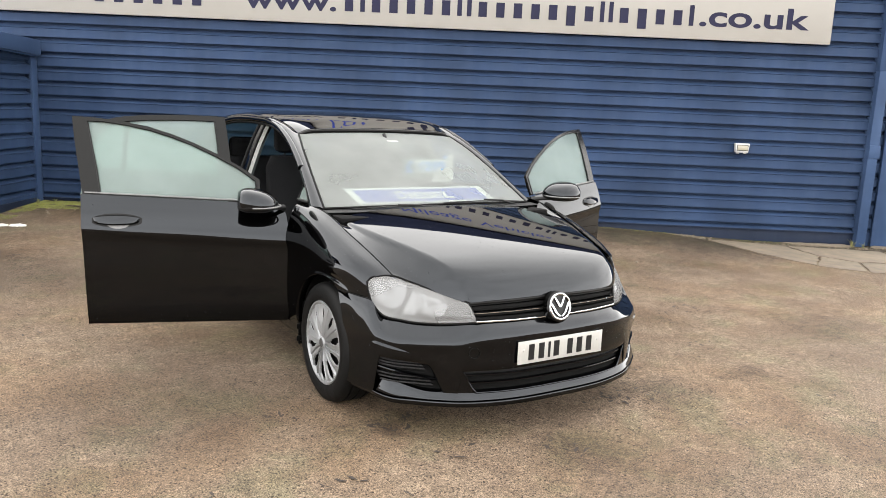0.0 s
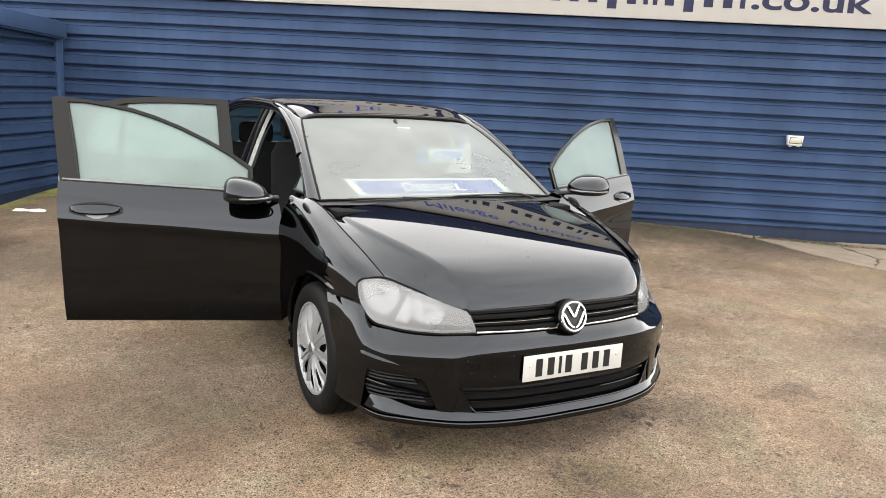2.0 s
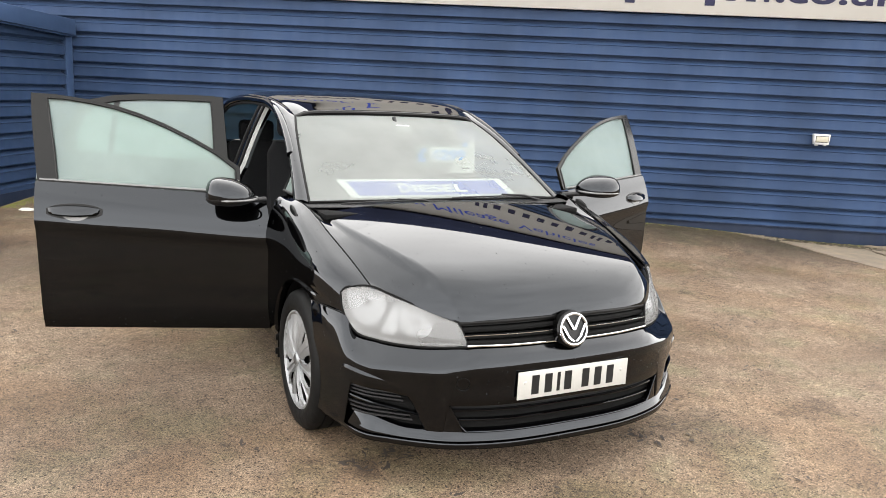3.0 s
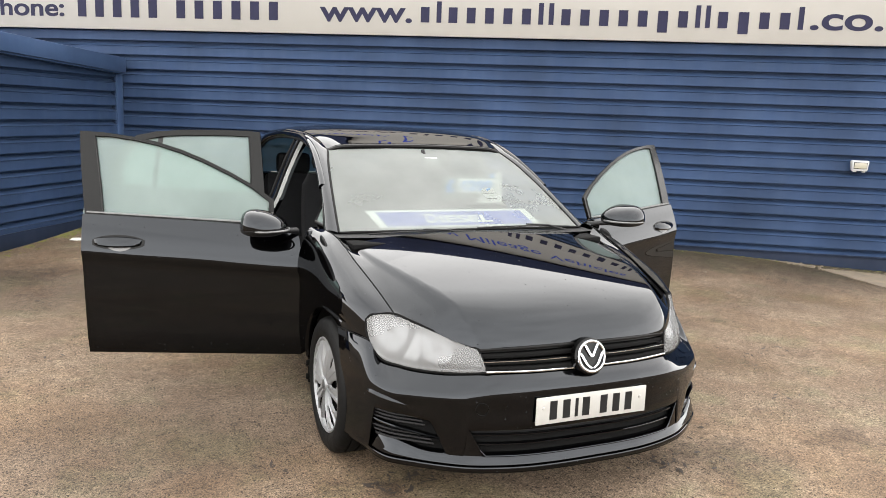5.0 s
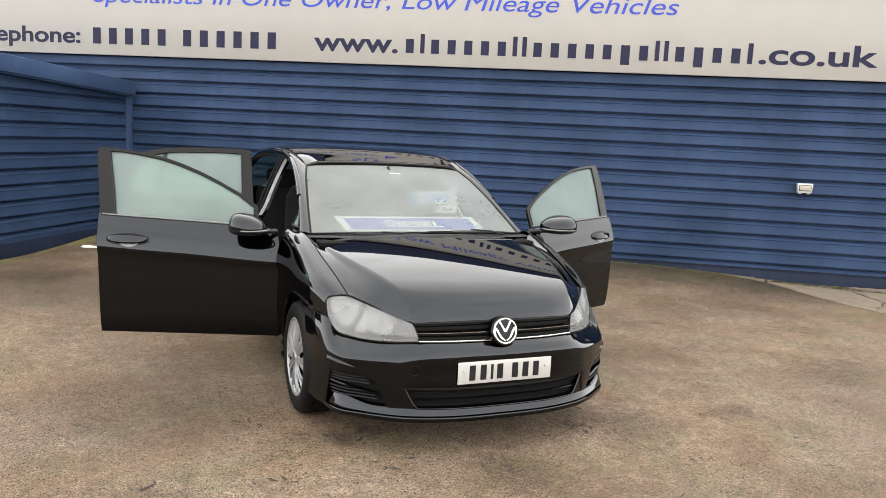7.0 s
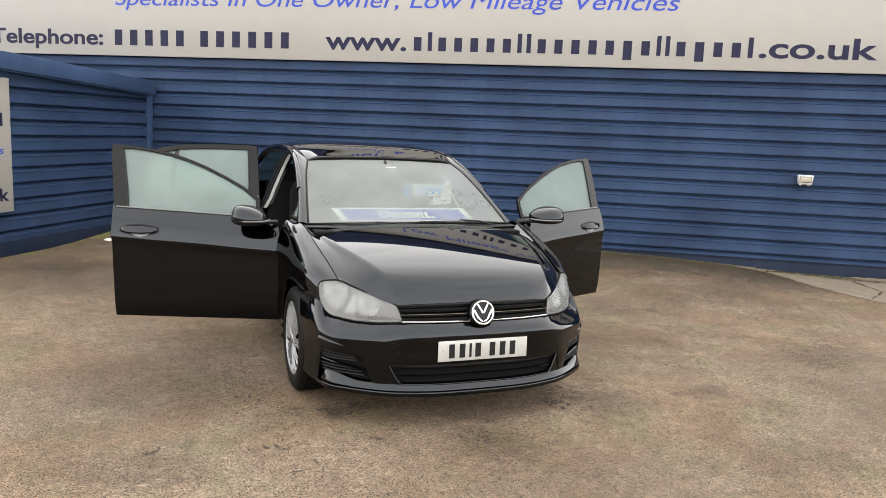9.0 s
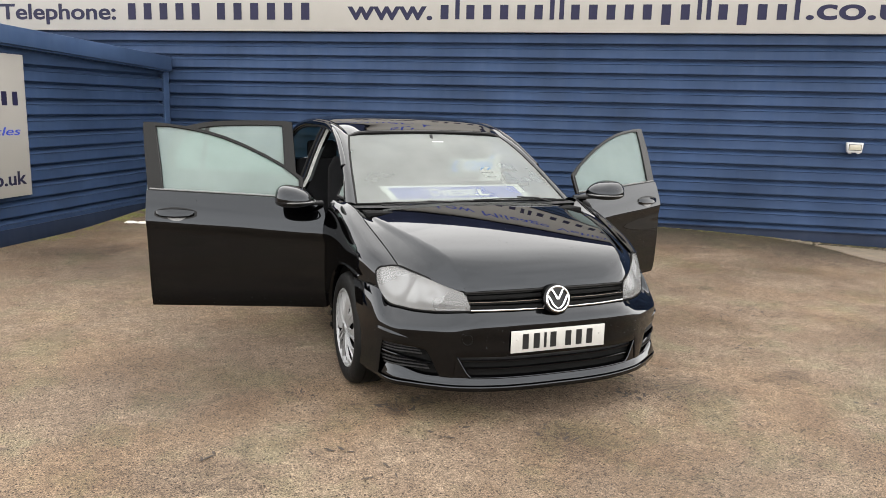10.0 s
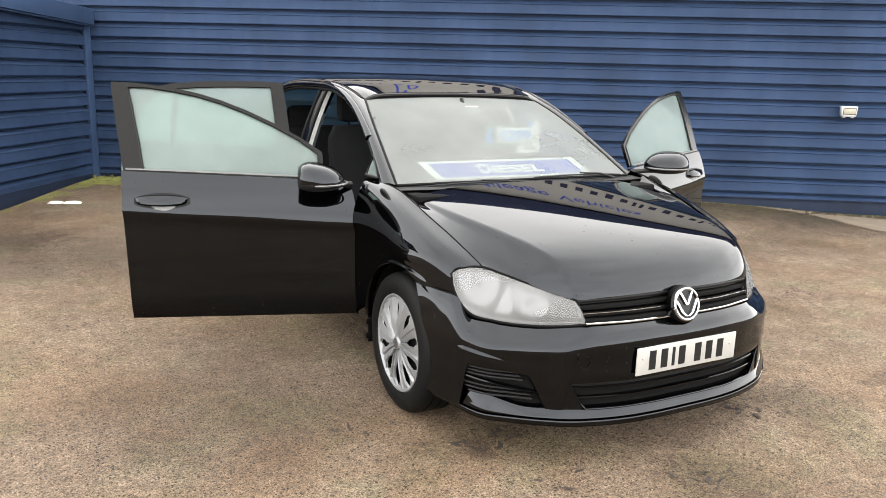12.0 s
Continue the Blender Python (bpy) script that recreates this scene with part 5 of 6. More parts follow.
def build_door(s, front, angle):
    """A door built shut, then swung on its hinge."""
    hy = 1.362 if front else 2.46
    hinge = Vector((s * 0.868, hy, 0))
    name = "front_door" if front else "rear_door"
    if front:
        yf = keyed((.28, 1.352), (.6, 1.330), (.9, 1.365), (.96, 1.40))
        yr = keyed((.28, 2.418), (.6, 2.425), (.9, 2.436), (1.0, 2.442))
        w0, w1b, w1t = 1.512, 2.430, 2.515
    else:
        yf = keyed((.28, 2.395), (.6, 2.410), (.9, 2.430), (1.0, 2.440))
        yr = keyed((.28, 3.06), (.45, 3.10), (.6, 3.17), (.72, 3.30), (.8, 3.345), (1.03, 3.40))
        w0, w1b, w1t = 2.440, 3.42, 3.36
    Rz = Matrix.Rotation(radians(-s * angle), 4, "Z")
    local = Matrix.Translation(-hinge)

    def fin(nm, bm, mats, parent, label="", sharp=35):
        bm.transform(local)
        ob = part(nm, bm, mats, parent, label, sharp)
        return ob
    # skin
    rows = []
    for i in range(29):
        u = i / 28
        row = []
        for j in range(37):
            v = j / 36
            ymid = yf(.6) + (yr(.6) - yf(.6)) * u
            z = 0.295 + (BELT(ymid) - 0.002 - 0.295) * v
            y = yf(z) + 0.004 + (yr(z) - yf(z) - 0.008) * u
            row.append(on_side(y, z))
        rows.append(row)
    bm = bmesh.new()
    add_shell(bm, mirrored(rows, s), 0.055, 0, 1, toward=(0, 2.2, 0.6))
    door = fin(name, bm, [PAINT, DASH], car, "open black door" if angle else "shut black door")
    door.matrix_basis = Matrix.Translation(hinge) @ Rz
    # window frame and glass
    if front:
        po = [(w0, BELT(w0) - .01), (w0, 1.03), (w0 + .004, 1.082)] + [(y, RAIL(y) - .004) for y in (1.62, 1.75, 1.88, 2.0, 2.12, 2.25, 2.40)] + [(w1t - .006, RAIL(2.51) - .004), (2.486, 1.27), (2.457, 1.13), (w1b, BELT(w1b) - .01)]
        pi = [(w0 + .022, BELT(w0) - .01), (w0 + .022, 1.03), (w0 + .024, 1.072)] + [(y, RAIL(y) - .020) for y in (1.63, 1.755, 1.885, 2.0, 2.115, 2.23, 2.35)] + [(w1t - .085, RAIL(2.43) - .026), (2.402, 1.27), (2.367, 1.13), (w1b - .09, BELT(w1b) - .01)]
    else:
        po = [(w0 + .004, BELT(w0) - .01), (2.467, 1.12), (2.496, 1.27), (2.522, 1.394)] + [(y, RAIL(y) - .004) for y in (2.6, 2.75, 2.9, 3.05, 3.2)] + [(3.32, 1.345), (3.40, 1.275), (3.44, 1.15), (w1b, BELT(w1b) - .01)]
        pi = [(w0 + .09, BELT(w0) - .01), (2.545, 1.12), (2.57, 1.27), (2.59, 1.364)] + [(y, RAIL(y) - .038) for y in (2.68, 2.80, 2.91, 3.03, 3.15)] + [(3.28, 1.315), (3.35, 1.245), (3.385, 1.14), (w1b - .06, BELT(w1b) - .01)]
    fo, fi = bent(po), bent(pi)
    n = (len(po) - 1) * 4
    ring = []
    for i in range(n + 1):
        a, b = fo(i / n), fi(i / n)
        ring.append([on_glass(a[0] + (b[0] - a[0]) * k / 3, a[1] + (b[1] - a[1]) * k / 3) for k in range(4)])
    bm = bmesh.new()
    add_shell(bm, mirrored(ring, s), 0.018, toward=(0, 2.2, 0.6))
    fin("window_frame", bm, GLOSSBLACK, door)
    bm = bmesh.new()
    add_tube(bm, [(s * p[0], p[1], p[2]) for p in (on_glass(*fi(i / n)) for i in range(n + 1))], 0.0045, 6)
    fin("glass_seal", bm, SATINBLACK, door)
    # glass: strips from belt up to the frame's inner edge
    inner = [fi(i / 80) for i in range(81)]
    ylo, yhi = min(p[0] for p in inner), max(p[0] for p in inner)
    y0, y1 = ylo - .008, yhi + .014
    rows = []
    for i in range(33):
        y = y0 + (y1 - y0) * i / 32
        zt, yy = BELT(y), min(max(y, ylo + 1e-4), yhi - 1e-4)
        for p, q in zip(inner, inner[1:]):
            a, b = sorted((p[0], q[0]))
            if a - 1e-6 <= yy <= b + 1e-6 and b > a:
                zt = max(zt, p[1] + (q[1] - p[1]) * (yy - p[0]) / (q[0] - p[0]))
        zt = max(zt, BELT(y) + 0.001)
        rows.append([on_glass(y, BELT(y) - .01 + (zt + .008 - BELT(y) + .01) * k / 8) - np.array((.010, 0, 0)) for k in range(9)])
    bm = bmesh.new()
    add_grid(bm, mirrored(rows, s))
    g = fin("window_glass", bm, GLASS, door, "greenish tinted window")
    g.visible_shadow = False
    if not front:
        bm = bmesh.new()
        yq = 3.16
        add_shell(bm, mirrored([[on_glass(yq + d, BELT(yq) - .01 + (RAIL(yq) - .03 - BELT(yq)) * k / 6) - np.array((.008, 0, 0)) for k in range(7)] for d in (-.016, .016)], s), 0.02, toward=(0, 2.4, .6))
        fin("divider_bar", bm, PLASTIC, door)
    # belt strip
    bm = bmesh.new()
    ya, yb = (w0 - .03 if front else w0 + .01), w1b - .01
    rows = []
    for i in range(21):
        y = ya + (yb - ya) * i / 20
        b = BELT(y)
        x = side(y, b)
        rows.append([np.array((x - .012, y, b + .005)), np.array((x + .000, y, b + .005)), np.array((x - .001, y, b + .010)), np.array((x - .016, y, b + .012))])
    add_grid(bm, mirrored(rows, s))
    fin("belt_strip", bm, BELTSTRIP, door, "pale belt strip")
    bm = bmesh.new()
    rows = []
    for i in range(21):
        y = ya + (yb - ya) * i / 20
        b = BELT(y)
        x = side(y, b)
        rows.append([np.array((x - .016, y, b - .003)), np.array((x + .0012, y, b - .003)), np.array((x + .0005, y, b + .005)), np.array((x - .016, y, b + .005))])
    add_grid(bm, mirrored(rows, s))
    fin("belt_seal", bm, SATINBLACK, door)
    # handle
    yh = (2.255 if front else 3.16)
    zh = 0.868 if front else 0.915
    bm = bmesh.new()
    rows = []
    for i in range(17):
        t = i / 16
        y = yh - .115 + .23 * t
        out = 0.036 * math.sin(math.pi * min(1, max(0, t))) ** 0.4 + 0.002
        hh = 0.026 * math.sin(math.pi * (0.08 + 0.84 * t)) ** 0.5
        x = side(y, zh)
        rows.append([np.array((x + out * k[0], y, zh + hh * k[1])) for k in ((0.0, 1.0), (0.45, 0.92), (0.75, 0.45), (0.95, -0.15), (1.0, -0.6), (0.7, -0.95), (0.3, -0.8))])
    add_grid(bm, mirrored(rows, s))
    fin("handle", bm, PAINT, door)
    # flat black oval behind the bar: the hollow's shade put into colour
    bm = bmesh.new()
    rows = []
    for i in range(19):
        t = i / 18
        y = yh - .128 + .250 * t
        d = 0.036 * math.sin(math.pi * (0.03 + 0.94 * t)) ** 0.45
        rows.append([np.array((side(y, zh - .003 + f * d) + 0.0012, y, zh - .003 + f * d)) for f in (-1, -0.5, 0, 0.5, 1)])
    add_grid(bm, mirrored(rows, s))
    fin("handle_shade", bm, SATINBLACK, door)
    bm = bmesh.new()
    rows = []
    for i in range(15):
        t = i / 14
        y = yh - .072 + .125 * t
        d = 0.034 * math.sin(math.pi * t) ** 0.5
        rows.append([np.array((side(y, zh - .012 - f * d) + 0.0026, y, zh - .012 - f * d)) for f in (0.0, 0.5, 1.0)])
    add_grid(bm, mirrored(rows, s))
    fin("handle_cup", bm, BELTSTRIP, door)
    # mirror
    if front:
        cx, cy, cz = 0.990, 1.540, 0.978
        bm = bmesh.new()
        rows = []
        for i in range(21):
            a = -math.pi / 2 + math.pi * i / 20
            row = []
            for k in range(33):
                b = 2 * math.pi * k / 32
                ca = math.cos(a)
                x = math.sin(a)
                yy = ca * math.cos(b)
                zz = ca * math.sin(b)
                taper = 1 - 0.18 * (x + 1) / 2
                py = cy + (0.110 if yy > 0 else 0.138) * math.copysign(abs(yy) ** 0.85, yy) * taper
                lift = (1 + 0.28 * math.cos(b)) * (0.92 + 0.08 * x)
                pz = cz + (0.098 * lift if zz > 0 else 0.050) * math.copysign(abs(zz) ** 0.85, zz) * taper
                row.append(np.array((cx + 0.125 * math.copysign(abs(x) ** 0.75, x), min(py, cy + 0.086), pz)))
            rows.append(row)
        add_grid(bm, mirrored(rows, s))
        bmesh.ops.remove_doubles(bm, verts=bm.verts[:], dist=1e-4)
        for f in bm.faces:
            f.material_index = 0 if sum(v.co.z for v in f.verts) / len(f.verts) > cz - 0.004 else 1
        mir = fin("door_mirror", bm, [PAINT, PLASTIC], door, "black door mirror with a pale seam strip")
        bm = bmesh.new()
        pts = []
        for k in range(25):
            a = radians(10 + 160 * k / 24)
            pts.append((s * (cx - 0.129 * math.cos(a)), cy + 0.055 - 0.192 * math.sin(a) ** 0.8, cz - 0.008))
        add_tube(bm, pts, [0.003] + [0.0055] * 23 + [0.003], 8)
        fin("mirror_strip", bm, BELTSTRIP, door)
        bm = bmesh.new()
        add_tube(bm, [(s * .838, 1.385, .940), (s * .875, 1.41, .946), (s * .925, 1.45, .952), (s * .96, 1.50, .958)], [.018, .013, .014, .022], 12)
        fin("mirror_arm", bm, PLASTIC, door)
    return door


# ---------------------------------------------------------------- wheels
def build_wheels():
    tread = [(0.200, -0.09), (0.210, -0.098), (0.25, -0.106), (0.285, -0.100), (0.302, -0.088), (0.310, -0.07), (0.3125, -0.055), (0.306, -0.053), (0.306, -0.046), (0.3125, -0.044), (0.3125, -0.006), (0.306, -0.004), (0.306, 0.004), (0.3125, 0.006), (0.3125, 0.044), (0.306, 0.046), (0.306, 0.053), (0.3125, 0.055), (0.310, 0.07), (0.302, 0.088), (0.285, 0.100), (0.25, 0.106), (0.228, 0.102), (0.220, 0.096), (0.216, 0.086)]
    bm = bmesh.new()
    I4 = Matrix.Identity(4)
    add_lathe(bm, tread, 64, I4)
    tyre_bm = bm
    first = None
    for s, y in ((-1, AXLE_F), (1, AXLE_F), (-1, AXLE_R), (1, AXLE_R)):
        m = Matrix.Translation((s * 0.772, y, 0.3115)) @ (Matrix.Rotation(radians(180), 4, "Z") if s < 0 else I4)
        if first is None:
            tyre = part("wheel", tyre_bm, RUBBER, car, "black tyre with a silver ten-blade wheel trim")
            tyre.matrix_basis = m
            bm = bmesh.new()
            add_lathe(bm, [(0.0, 0.068), (0.19, 0.068), (0.206, 0.08)], 48, I4)
            part("rim_dish", bm, UNDER, tyre)
            bm = bmesh.new()
            add_lathe(bm, [(0.200, 0.086), (0.205, 0.094), (0.212, 0.0985), (0.218, 0.097), (0.220, 0.088)], 64, I4)
            part("trim_ring", bm, SILVER, tyre)
            for k in range(10):
                a0 = 2 * math.pi * k / 10
                bm = bmesh.new()
                rows = []
                for i in range(11):
                    t = i / 10
                    r = 0.028 + (0.207 - 0.028) * t
                    half = radians(18 - 6.5 * smooth(0.36, 0.54, t) + 6.5 * smooth(0.84, 0.94, t))
                    h = 0.094 + 0.007 * math.sin(math.pi * t) - 0.004 * t
                    row = []
                    for f, dh in ((-1, -0.009), (-0.95, -0.006), (-0.20, 0.003), (-0.05, -0.007), (0.12, -0.001), (0.93, 0.004), (1, -0.006)):
                        a = a0 + f * half
                        row.append(Vector((h + dh, r * math.cos(a), r * math.sin(a))))
                    rows.append(row)
                add_grid(bm, rows)
                part("blade", bm, SILVER, tyre, sharp=12)
            bm = bmesh.new()
            add_lathe(bm, [(0, 0.105), (0.026, 0.104), (0.028, 0.1015), (0.031, 0.099), (0.033, 0.092)], 32, I4)
            part("centre_cap", bm, SILVER, tyre)
            bm = bmesh.new()
            add_lathe(bm, [(0, 0.1062), (0.022, 0.1055), (0.024, 0.104)], 24, I4)
            part("cap_disc", bm, LAMPGREY, tyre)
            first = tyre
        else:
            copy_thing(first, m)


# ---------------------------------------------------------------- cards behind the windscreen
def build_cards():
    card = thing("fuel_card", "blue and white card lettered for diesel fuel on the dashboard", "sign")
    m = Matrix.Translation((0, 1.262, .962)) @ Matrix.Rotation(radians(-60), 4, "X")
    bm = bmesh.new()
    add_box(bm, (-.495, -.003, 0), (.432, 0, .150), bevel=.001)
    for v in bm.verts:
        v.co.x += 0.018 - 0.30 * v.co.z if v.co.x < 0 else 0.045 - 0.30 * v.co.z
    bm.transform(m)
    part("card", bm, CARDWHITE, card)
    bm = bmesh.new()
    add_box(bm, (-.448, -.005, .012), (.385, -.0032, .130))
    for v in bm.verts:
        v.co.x += 0.018 - 0.30 * v.co.z if v.co.x < 0 else 0.045 - 0.30 * v.co.z
    bm.transform(m)
    part("panel", bm, CARDBLUE, card)
    lettering("D", -.205, -.138, .034, .074, -.0055, CARDWHITE, card, m, bold=0.0026)
    lettering("IESEL", -.125, .185, .034, .058, -.0055, CARDWHITE, card, m, bold=0.0026)


def build_price():
    price = thing("price_card", "white price card with pale blue figures behind the windscreen", "sign")
    y = 1.82
    bm = bmesh.new()
    add_box(bm, (.205, y, 1.082), (.452, y + .004, 1.172), bevel=.001)
    part("card", bm, CARDWHITE, price)
    poly = [(.335, 1.018), (.500, 1.022), (.516, 1.034), (.506, 1.200), (.494, 1.214), (.470, 1.214), (.448, 1.176), (.455, 1.172), (.455, 1.078), (.372, 1.078)]
    bm = bmesh.new()
    front, back = ([bm.verts.new((x, y + .006 + .003 * k, z)) for x, z in poly] for k in (0, 1))
    bm.faces.new(front), bm.faces.new(back)
    for k in range(len(poly)):
        j = (k + 1) % len(poly)
        bm.faces.new((front[k], front[j], back[j], back[k]))
    part("tag", bm, CARDWHITE, price)
    bm = bmesh.new()
    add_box(bm, (.425, y + .002, 1.176), (.452, y + .008, 1.205))
    part("corner", bm, CYAN, price)
    lettering("6299", .222, .440, 1.099, .058, y - .002, CYAN, price, bold=.002)
    lettering("\u00a3", .128, .182, 1.092, .07, y - .002, CYAN, price, bold=.005)
    bm = bmesh.new()
    add_box(bm, (.405, y + .002, 1.046), (.478, y + .0045, 1.052))
    part("bar", bm, INK, price)
    bm = bmesh.new()
    add_box(bm, (.115, y + .012, 1.05), (.46, y + .014, 1.185), bevel=.0005)
    part("holder", bm, GLASS, price)


both(build_wing)
build_bonnet()
build_bumper()
build_plate()
build_grille()
both(build_headlamp)
build_roof()
build_windscreen()
build_rear()
build_body()
OPEN_R, OPEN_L, OPEN_RR = 71, 67, 66
build_door(-1, True, OPEN_R)
build_door(1, True, OPEN_L)
build_door(-1, False, OPEN_RR)
build_door(1, False, 0)
build_wheels()
build_cards()
build_price()


# ---------------------------------------------------------------- on the ground
def blob(bm, c, r, h, seg=6, rnd=random):
    """A low uneven mound."""
    top = bm.verts.new((c[0] + rnd.uniform(-.2, .2) * r, c[1] + rnd.uniform(-.2, .2) * r, c[2] + h))
    ring = []
    for k in range(seg):
        a = 2 * math.pi * (k + rnd.uniform(-.25, .25)) / seg
        q = r * rnd.uniform(0.7, 1.25)
        ring.append(bm.verts.new((c[0] + q * math.cos(a), c[1] + q * math.sin(a), c[2] - 0.004)))
    mid = []
    for v in ring:
        mid.append(bm.verts.new((c[0] + (v.co.x - c[0]) * 0.7, c[1] + (v.co.y - c[1]) * 0.7, c[2] + h * rnd.uniform(0.55, 0.8))))
    for k in range(seg):
        j = (k + 1) % seg
        bm.faces.new((ring[k], ring[j], mid[j], mid[k]))
        bm.faces.new((mid[k], mid[j], top)).smooth = True


def from_build(u, n):
    p = BUILD @ Vector((u, n, 0))
    return p.x, p.y, ground_z(p.x, p.y)


def build_moss():
    rnd = random.Random(4)
    bm = bmesh.new()
    for _ in range(7500):
        u = -5.81 + 2.4 * rnd.random() ** 1.7
        n = WALL_Y - 0.02 - 0.55 * rnd.random() ** 1.6 * (1 - 0.3 * smooth(-5.5, -3.6, u))
        if noise.noise(Vector((u * 5, n * 5, 0))) > -0.15:
            blob(bm, from_build(u, n), rnd.uniform(.006, .022), rnd.uniform(.002, .008), 5, rnd)
    for _ in range(2200):
        n = 3.2 + 3.0 * rnd.random() ** 0.6
        u = -5.81 + 0.22 * rnd.random() ** 2
        if noise.noise(Vector((u * 5, n * 4, 3))) > -0.05:
            blob(bm, from_build(u, n), rnd.uniform(.004, .014), rnd.uniform(.002, .006), 5, rnd)
    for _ in range(260):
        u = -1.5 + 5.9 * rnd.random()
        n = WALL_Y - 0.02 - 0.10 * rnd.random() ** 2
        blob(bm, from_build(u, n), rnd.uniform(.005, .016), rnd.uniform(.002, .006), 5, rnd)
    tagged(part("moss", bm, MOSS, recalc=False), "green-yellow moss growing along the foot of the walls", "moss", kind="stuff")


def build_apron():
    rnd = random.Random(9)
    apron = thing("concrete_edging", "broken pale concrete edging along the foot of the wall", "concrete")

    def slab(corners, h):
        """A worn slab: an outline in the building's axes, each side broken into uneven steps."""
        pts = []
        for (a, c), (p, q) in zip(corners, corners[1:] + corners[:1]):
            n = max(2, int(math.hypot(p - a, q - c) / 0.09))
            for k in range(n):
                f = k / n
                j = 0.016 if k else 0.006
                pts.append(from_build(a + (p - a) * f + rnd.uniform(-j, j), c + (q - c) * f + rnd.uniform(-j, j)))
        bm = bmesh.new()
        mid = Vector((sum(p[0] for p in pts), sum(p[1] for p in pts), sum(p[2] for p in pts))) / len(pts)
        lo = [bm.verts.new((x, y, z - .02)) for x, y, z in pts]
        hi = [bm.verts.new((x, y, z + h * rnd.uniform(.5, 1.1))) for x, y, z in pts]
        inn = [bm.verts.new((x + (mid.x - x) * .12, y + (mid.y - y) * .12, z + h * rnd.uniform(.9, 1.3))) for x, y, z in pts]
        n = len(pts)
        for k in range(n):
            j = (k + 1) % n
            bm.faces.new((lo[k], lo[j], hi[j], hi[k]))
            bm.faces.new((hi[k], hi[j], inn[j], inn[k]))
        bm.faces.new(inn)
        bmesh.ops.triangulate(bm, faces=bm.faces[:])
        part("slab", bm, CONCRETE, apron)
    slab([(2.66, 5.99), (2.86, 5.62), (3.05, 5.25), (3.28, 4.92), (3.44, 4.72), (3.72, 5.30), (3.58, 5.95), (3.10, 6.02)], .010)
    slab([(3.45, 4.70), (3.62, 4.56), (3.86, 4.47), (4.02, 4.98), (3.74, 5.27)], .012)
    slab([(3.89, 4.46), (4.15, 4.40), (4.75, 4.22), (4.84, 5.05), (4.05, 4.98)], .008)
    slab([(3.75, 5.30), (4.03, 5.01), (4.82, 5.08), (4.70, 5.82), (3.62, 5.93)], .011)
    slab([(4.78, 4.22), (5.9, 3.95), (5.9, 5.62), (4.74, 5.80), (4.88, 5.05)], .010)
    slab([(2.30, 6.17), (2.46, 6.09), (2.62, 6.02), (2.66, 6.09), (2.48, 6.17)], .012)
    slab([(3.66, 6.20), (3.86, 6.08), (4.30, 6.03), (4.54, 6.10), (4.50, 6.22)], .016)
    slab([(4.74, 6.10), (5.05, 6.02), (5.5, 6.0), (5.5, 6.2), (4.80, 6.22)], .014)
    # crumbs broken off along the edges
    bm = bmesh.new()
    for _ in range(220):
        u = 2.2 + 3.2 * rnd.random()
        n = 6.10 - 0.16 * rnd.random() if u > 2.9 else 6.22 - 0.75 * (u - 2.2) * rnd.random()
        blob(bm, from_build(u, n), rnd.uniform(.006, .022), rnd.uniform(.005, .018), 5, rnd)
    tagged(part("rubble", bm, CONCRETE, recalc=False), "crumbs of broken concrete at the foot of the wall", "rubble", kind="stuff")


def build_weeds():
    """A few tufts of yellowed grass at the foot of the corner post."""
    rnd = random.Random(21)
    for u, n, size in ((4.50, 6.09, .11), (4.64, 6.08, .07), (-5.76, 5.98, .08), (-5.60, 6.10, .06)):
        x, y, z = from_build(u, n)
        bm = bmesh.new()
        for _ in range(26):
            a, lean, h = rnd.uniform(0, 6.28), rnd.uniform(.2, .9), size * rnd.uniform(.45, 1)
            d, e = Vector((math.cos(a), math.sin(a), 0)), Vector((-math.sin(a), math.cos(a), 0)) * .0025
            base = d * rnd.uniform(0, .02)
            m1, tip = base + d * (h * lean * .35) + Vector((0, 0, h * .65)), base + d * (h * lean) + Vector((0, 0, h))
            q = [bm.verts.new(v) for v in (base - e, base + e, m1 + e * .8, m1 - e * .8, tip)]
            bm.faces.new((q[0], q[1], q[2], q[3]))
            bm.faces.new((q[3], q[2], q[4]))
        tuft = part("grass_tuft", bm, WEED, recalc=False)
        tuft.location = (x, y, z - .003)
        tagged(tuft, "small yellow-green grass tuft at the foot of the wall", "weed", "weeds along the wall")


def build_rag():
    rnd = random.Random(2)
    rag = thing("litter", "crumpled white plastic litter lying on the tarmac", "litter", Matrix.Translation((-2.0, 6.90, ground_z(-2.0, 6.9))))
    for cx, w in ((-.085, .07), (.085, .085)):
        bm = bmesh.new()
        n = 12
        vs = []
        for i in range(n + 1):
            row = []
            for j in range(7):
                a, b = i / n * 2 - 1, j / 6 * 2 - 1
                e = max(0, 1 - a * a) ** 0.4 * max(0, 1 - b * b) ** 0.4
                row.append((cx + a * w * (1 + .08 * rnd.random()), b * .055 * (.7 + .3 * (1 - a * a)) + rnd.uniform(-.006, .006), 0.003 + e * (.020 + rnd.uniform(-.006, .006))))
            vs.append(row)
        add_grid(bm, vs)
        ob = part("crumpled_sheet", bm, RAG, rag, sharp=20)
        ob.matrix_basis = Matrix.Rotation(radians(-20), 4, "Z")


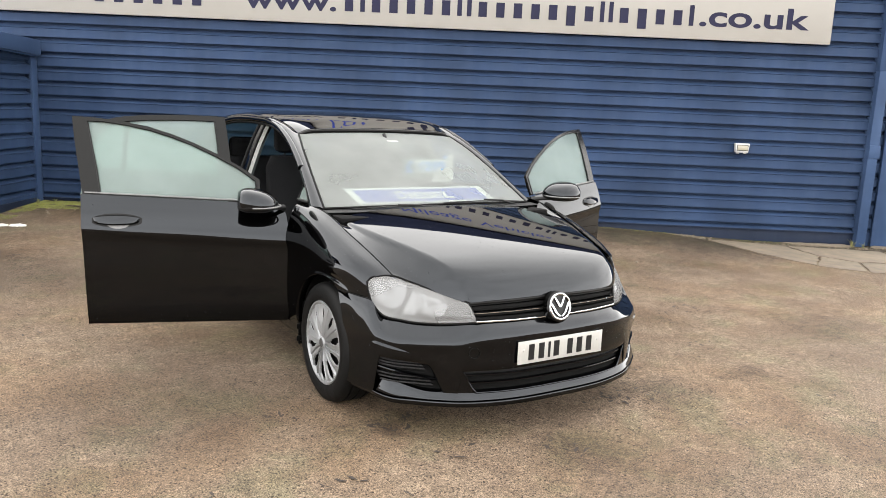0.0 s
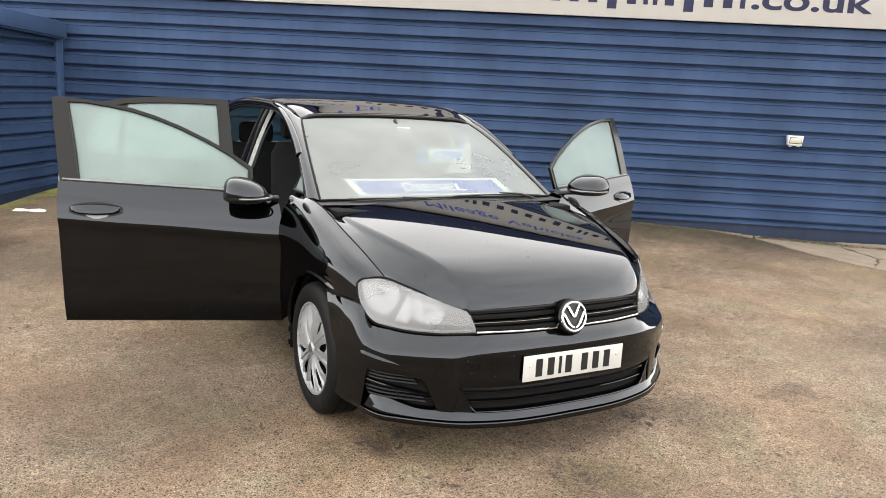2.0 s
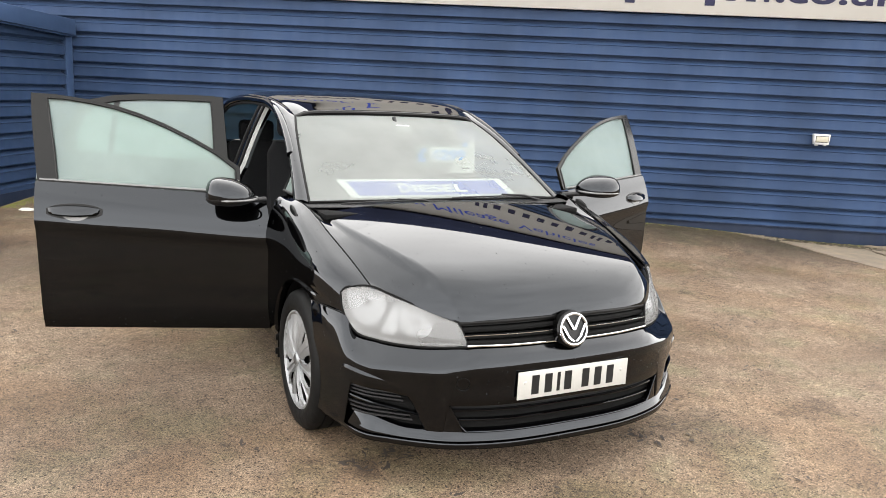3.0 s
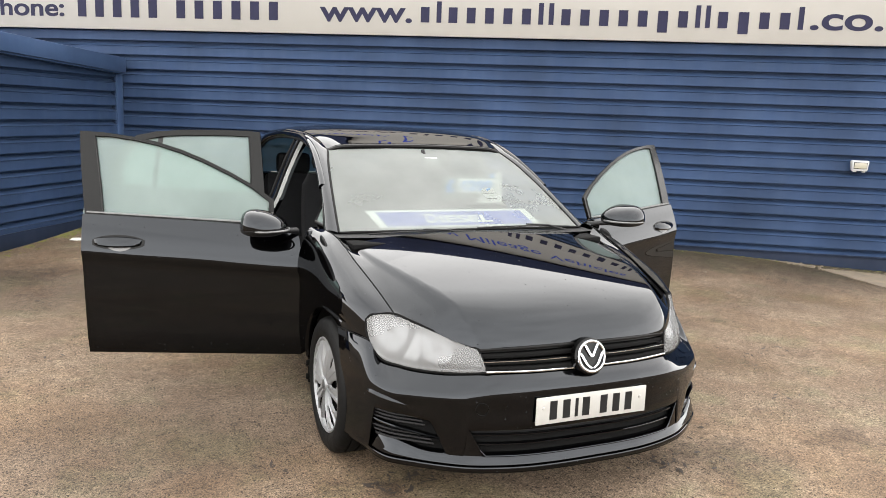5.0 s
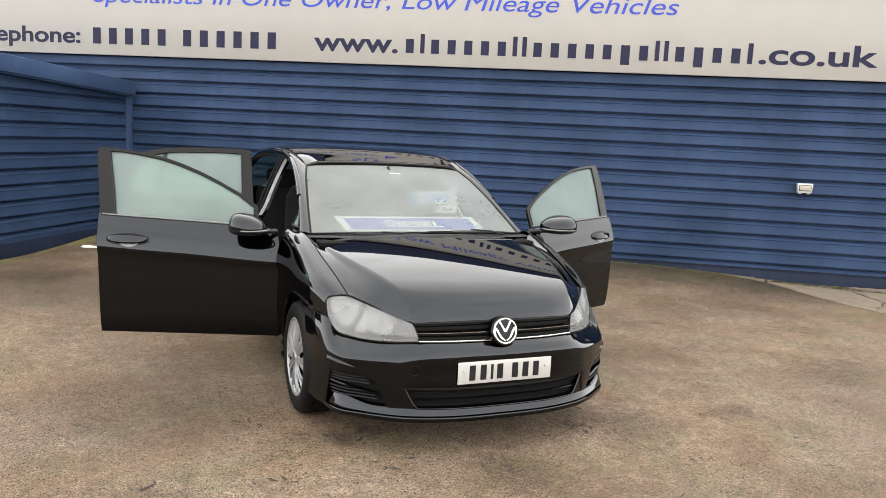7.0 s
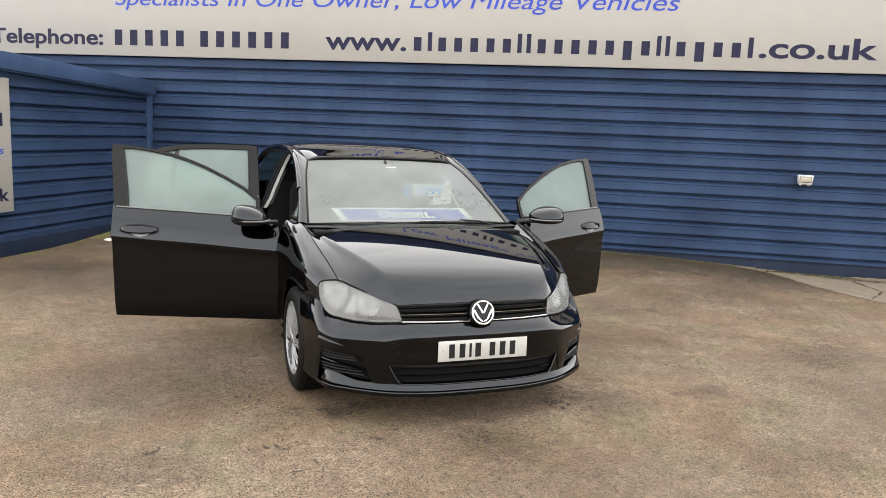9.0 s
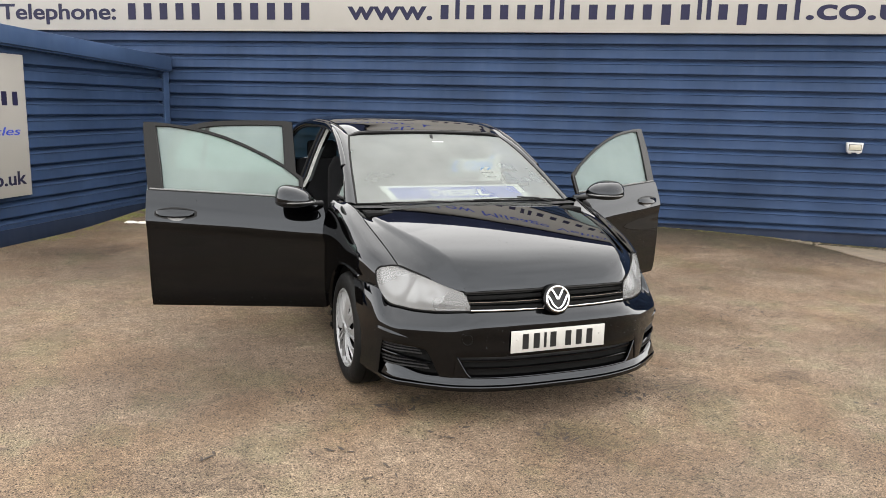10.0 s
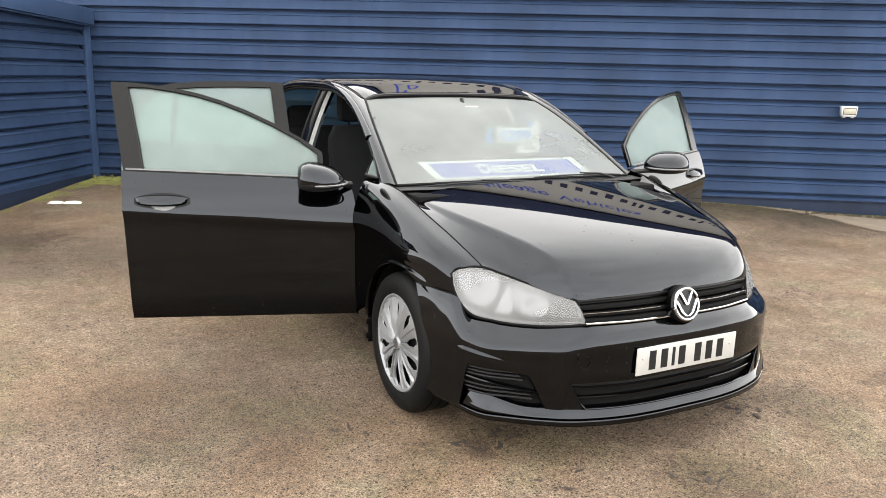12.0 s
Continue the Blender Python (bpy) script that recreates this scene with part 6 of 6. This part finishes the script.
def build_debris():
    rnd = random.Random(11)
    bm = bmesh.new()
    spots = [(-2.56, 5.40), (-2.42, 5.30), (-2.30, 5.15), (-2.05, 5.36), (-2.25, 5.25), (-2.55, 4.38), (-2.23, 4.12), (-.70, .43), (-.56, .467), (-.96, -.32), (.54, .20), (.79, .12), (-.007, -.171), (-1.66, .113), (1.75, -.37), (.94, -.37), (-.55, .05), (.70, .35), (1.0, .5), (-2.07, 2.58), (-1.1, .75), (2.3, 1.4), (1.87, .72), (2.5, 1.43)]
    spots += [(-.71, .385), (-.66, .40), (-.62, .415), (-.57, .43), (-.53, .44), (.52, .205), (.56, .18), (.60, .17), (-.08, -.14), (-.05, -.28), (-1.17, -.02)]
    for x, y in spots:
        for _ in range(5):
            px, py = x + rnd.gauss(0, .06), y + rnd.gauss(0, .05)
            a, l, w = rnd.uniform(0, 6.28), rnd.uniform(.008, .040), rnd.uniform(.003, .011)
            d, e = Vector((math.cos(a), math.sin(a), 0)), Vector((-math.sin(a), math.cos(a), 0))
            p = Vector((px, py, 0.003))
            q = [bm.verts.new(p + d * l * s + e * w * t + Vector((0, 0, rnd.uniform(0, .005)))) for s, t in ((-1, 0), (-.3, 1), (1, .2), (.2, -1))]
            bm.faces.new(q)
    for _ in range(500):
        px, py = rnd.uniform(-5, 6), rnd.uniform(-3, 5)
        blob(bm, (px, py, ground_z(px, py)), rnd.uniform(.002, .006), rnd.uniform(.002, .004), 5, rnd)
    tagged(part("leaf_litter", bm, LITTER, recalc=False), "scraps of dark dead leaf and grit on the tarmac", "debris", kind="stuff")
    bm = bmesh.new()
    for _ in range(260):
        px, py = rnd.uniform(-5, 6), rnd.uniform(-3, 6)
        blob(bm, (px, py, ground_z(px, py)), rnd.uniform(.0025, .008), rnd.uniform(.003, .006), 5, rnd)
    for _ in range(60):
        x, y, z = from_build(-5.75 + rnd.random() * 1.2, 5.2 + rnd.random() * .9)
        blob(bm, (x, y, z), rnd.uniform(.006, .018), rnd.uniform(.004, .012), 5, rnd)
    for x, y, size in ((3.55, 2.94, .030), (3.60, 3.02, .016), (3.90, 3.65, .024), (3.2, 3.9, .015)):
        blob(bm, (x, y, ground_z(x, y)), size, size * 0.5, 6, rnd)
    tagged(part("gravel", bm, CONCRETE, recalc=False), "loose pale grit and chips on the tarmac", "gravel", kind="stuff")


build_moss()
build_apron()
build_weeds()
build_rag()
build_debris()
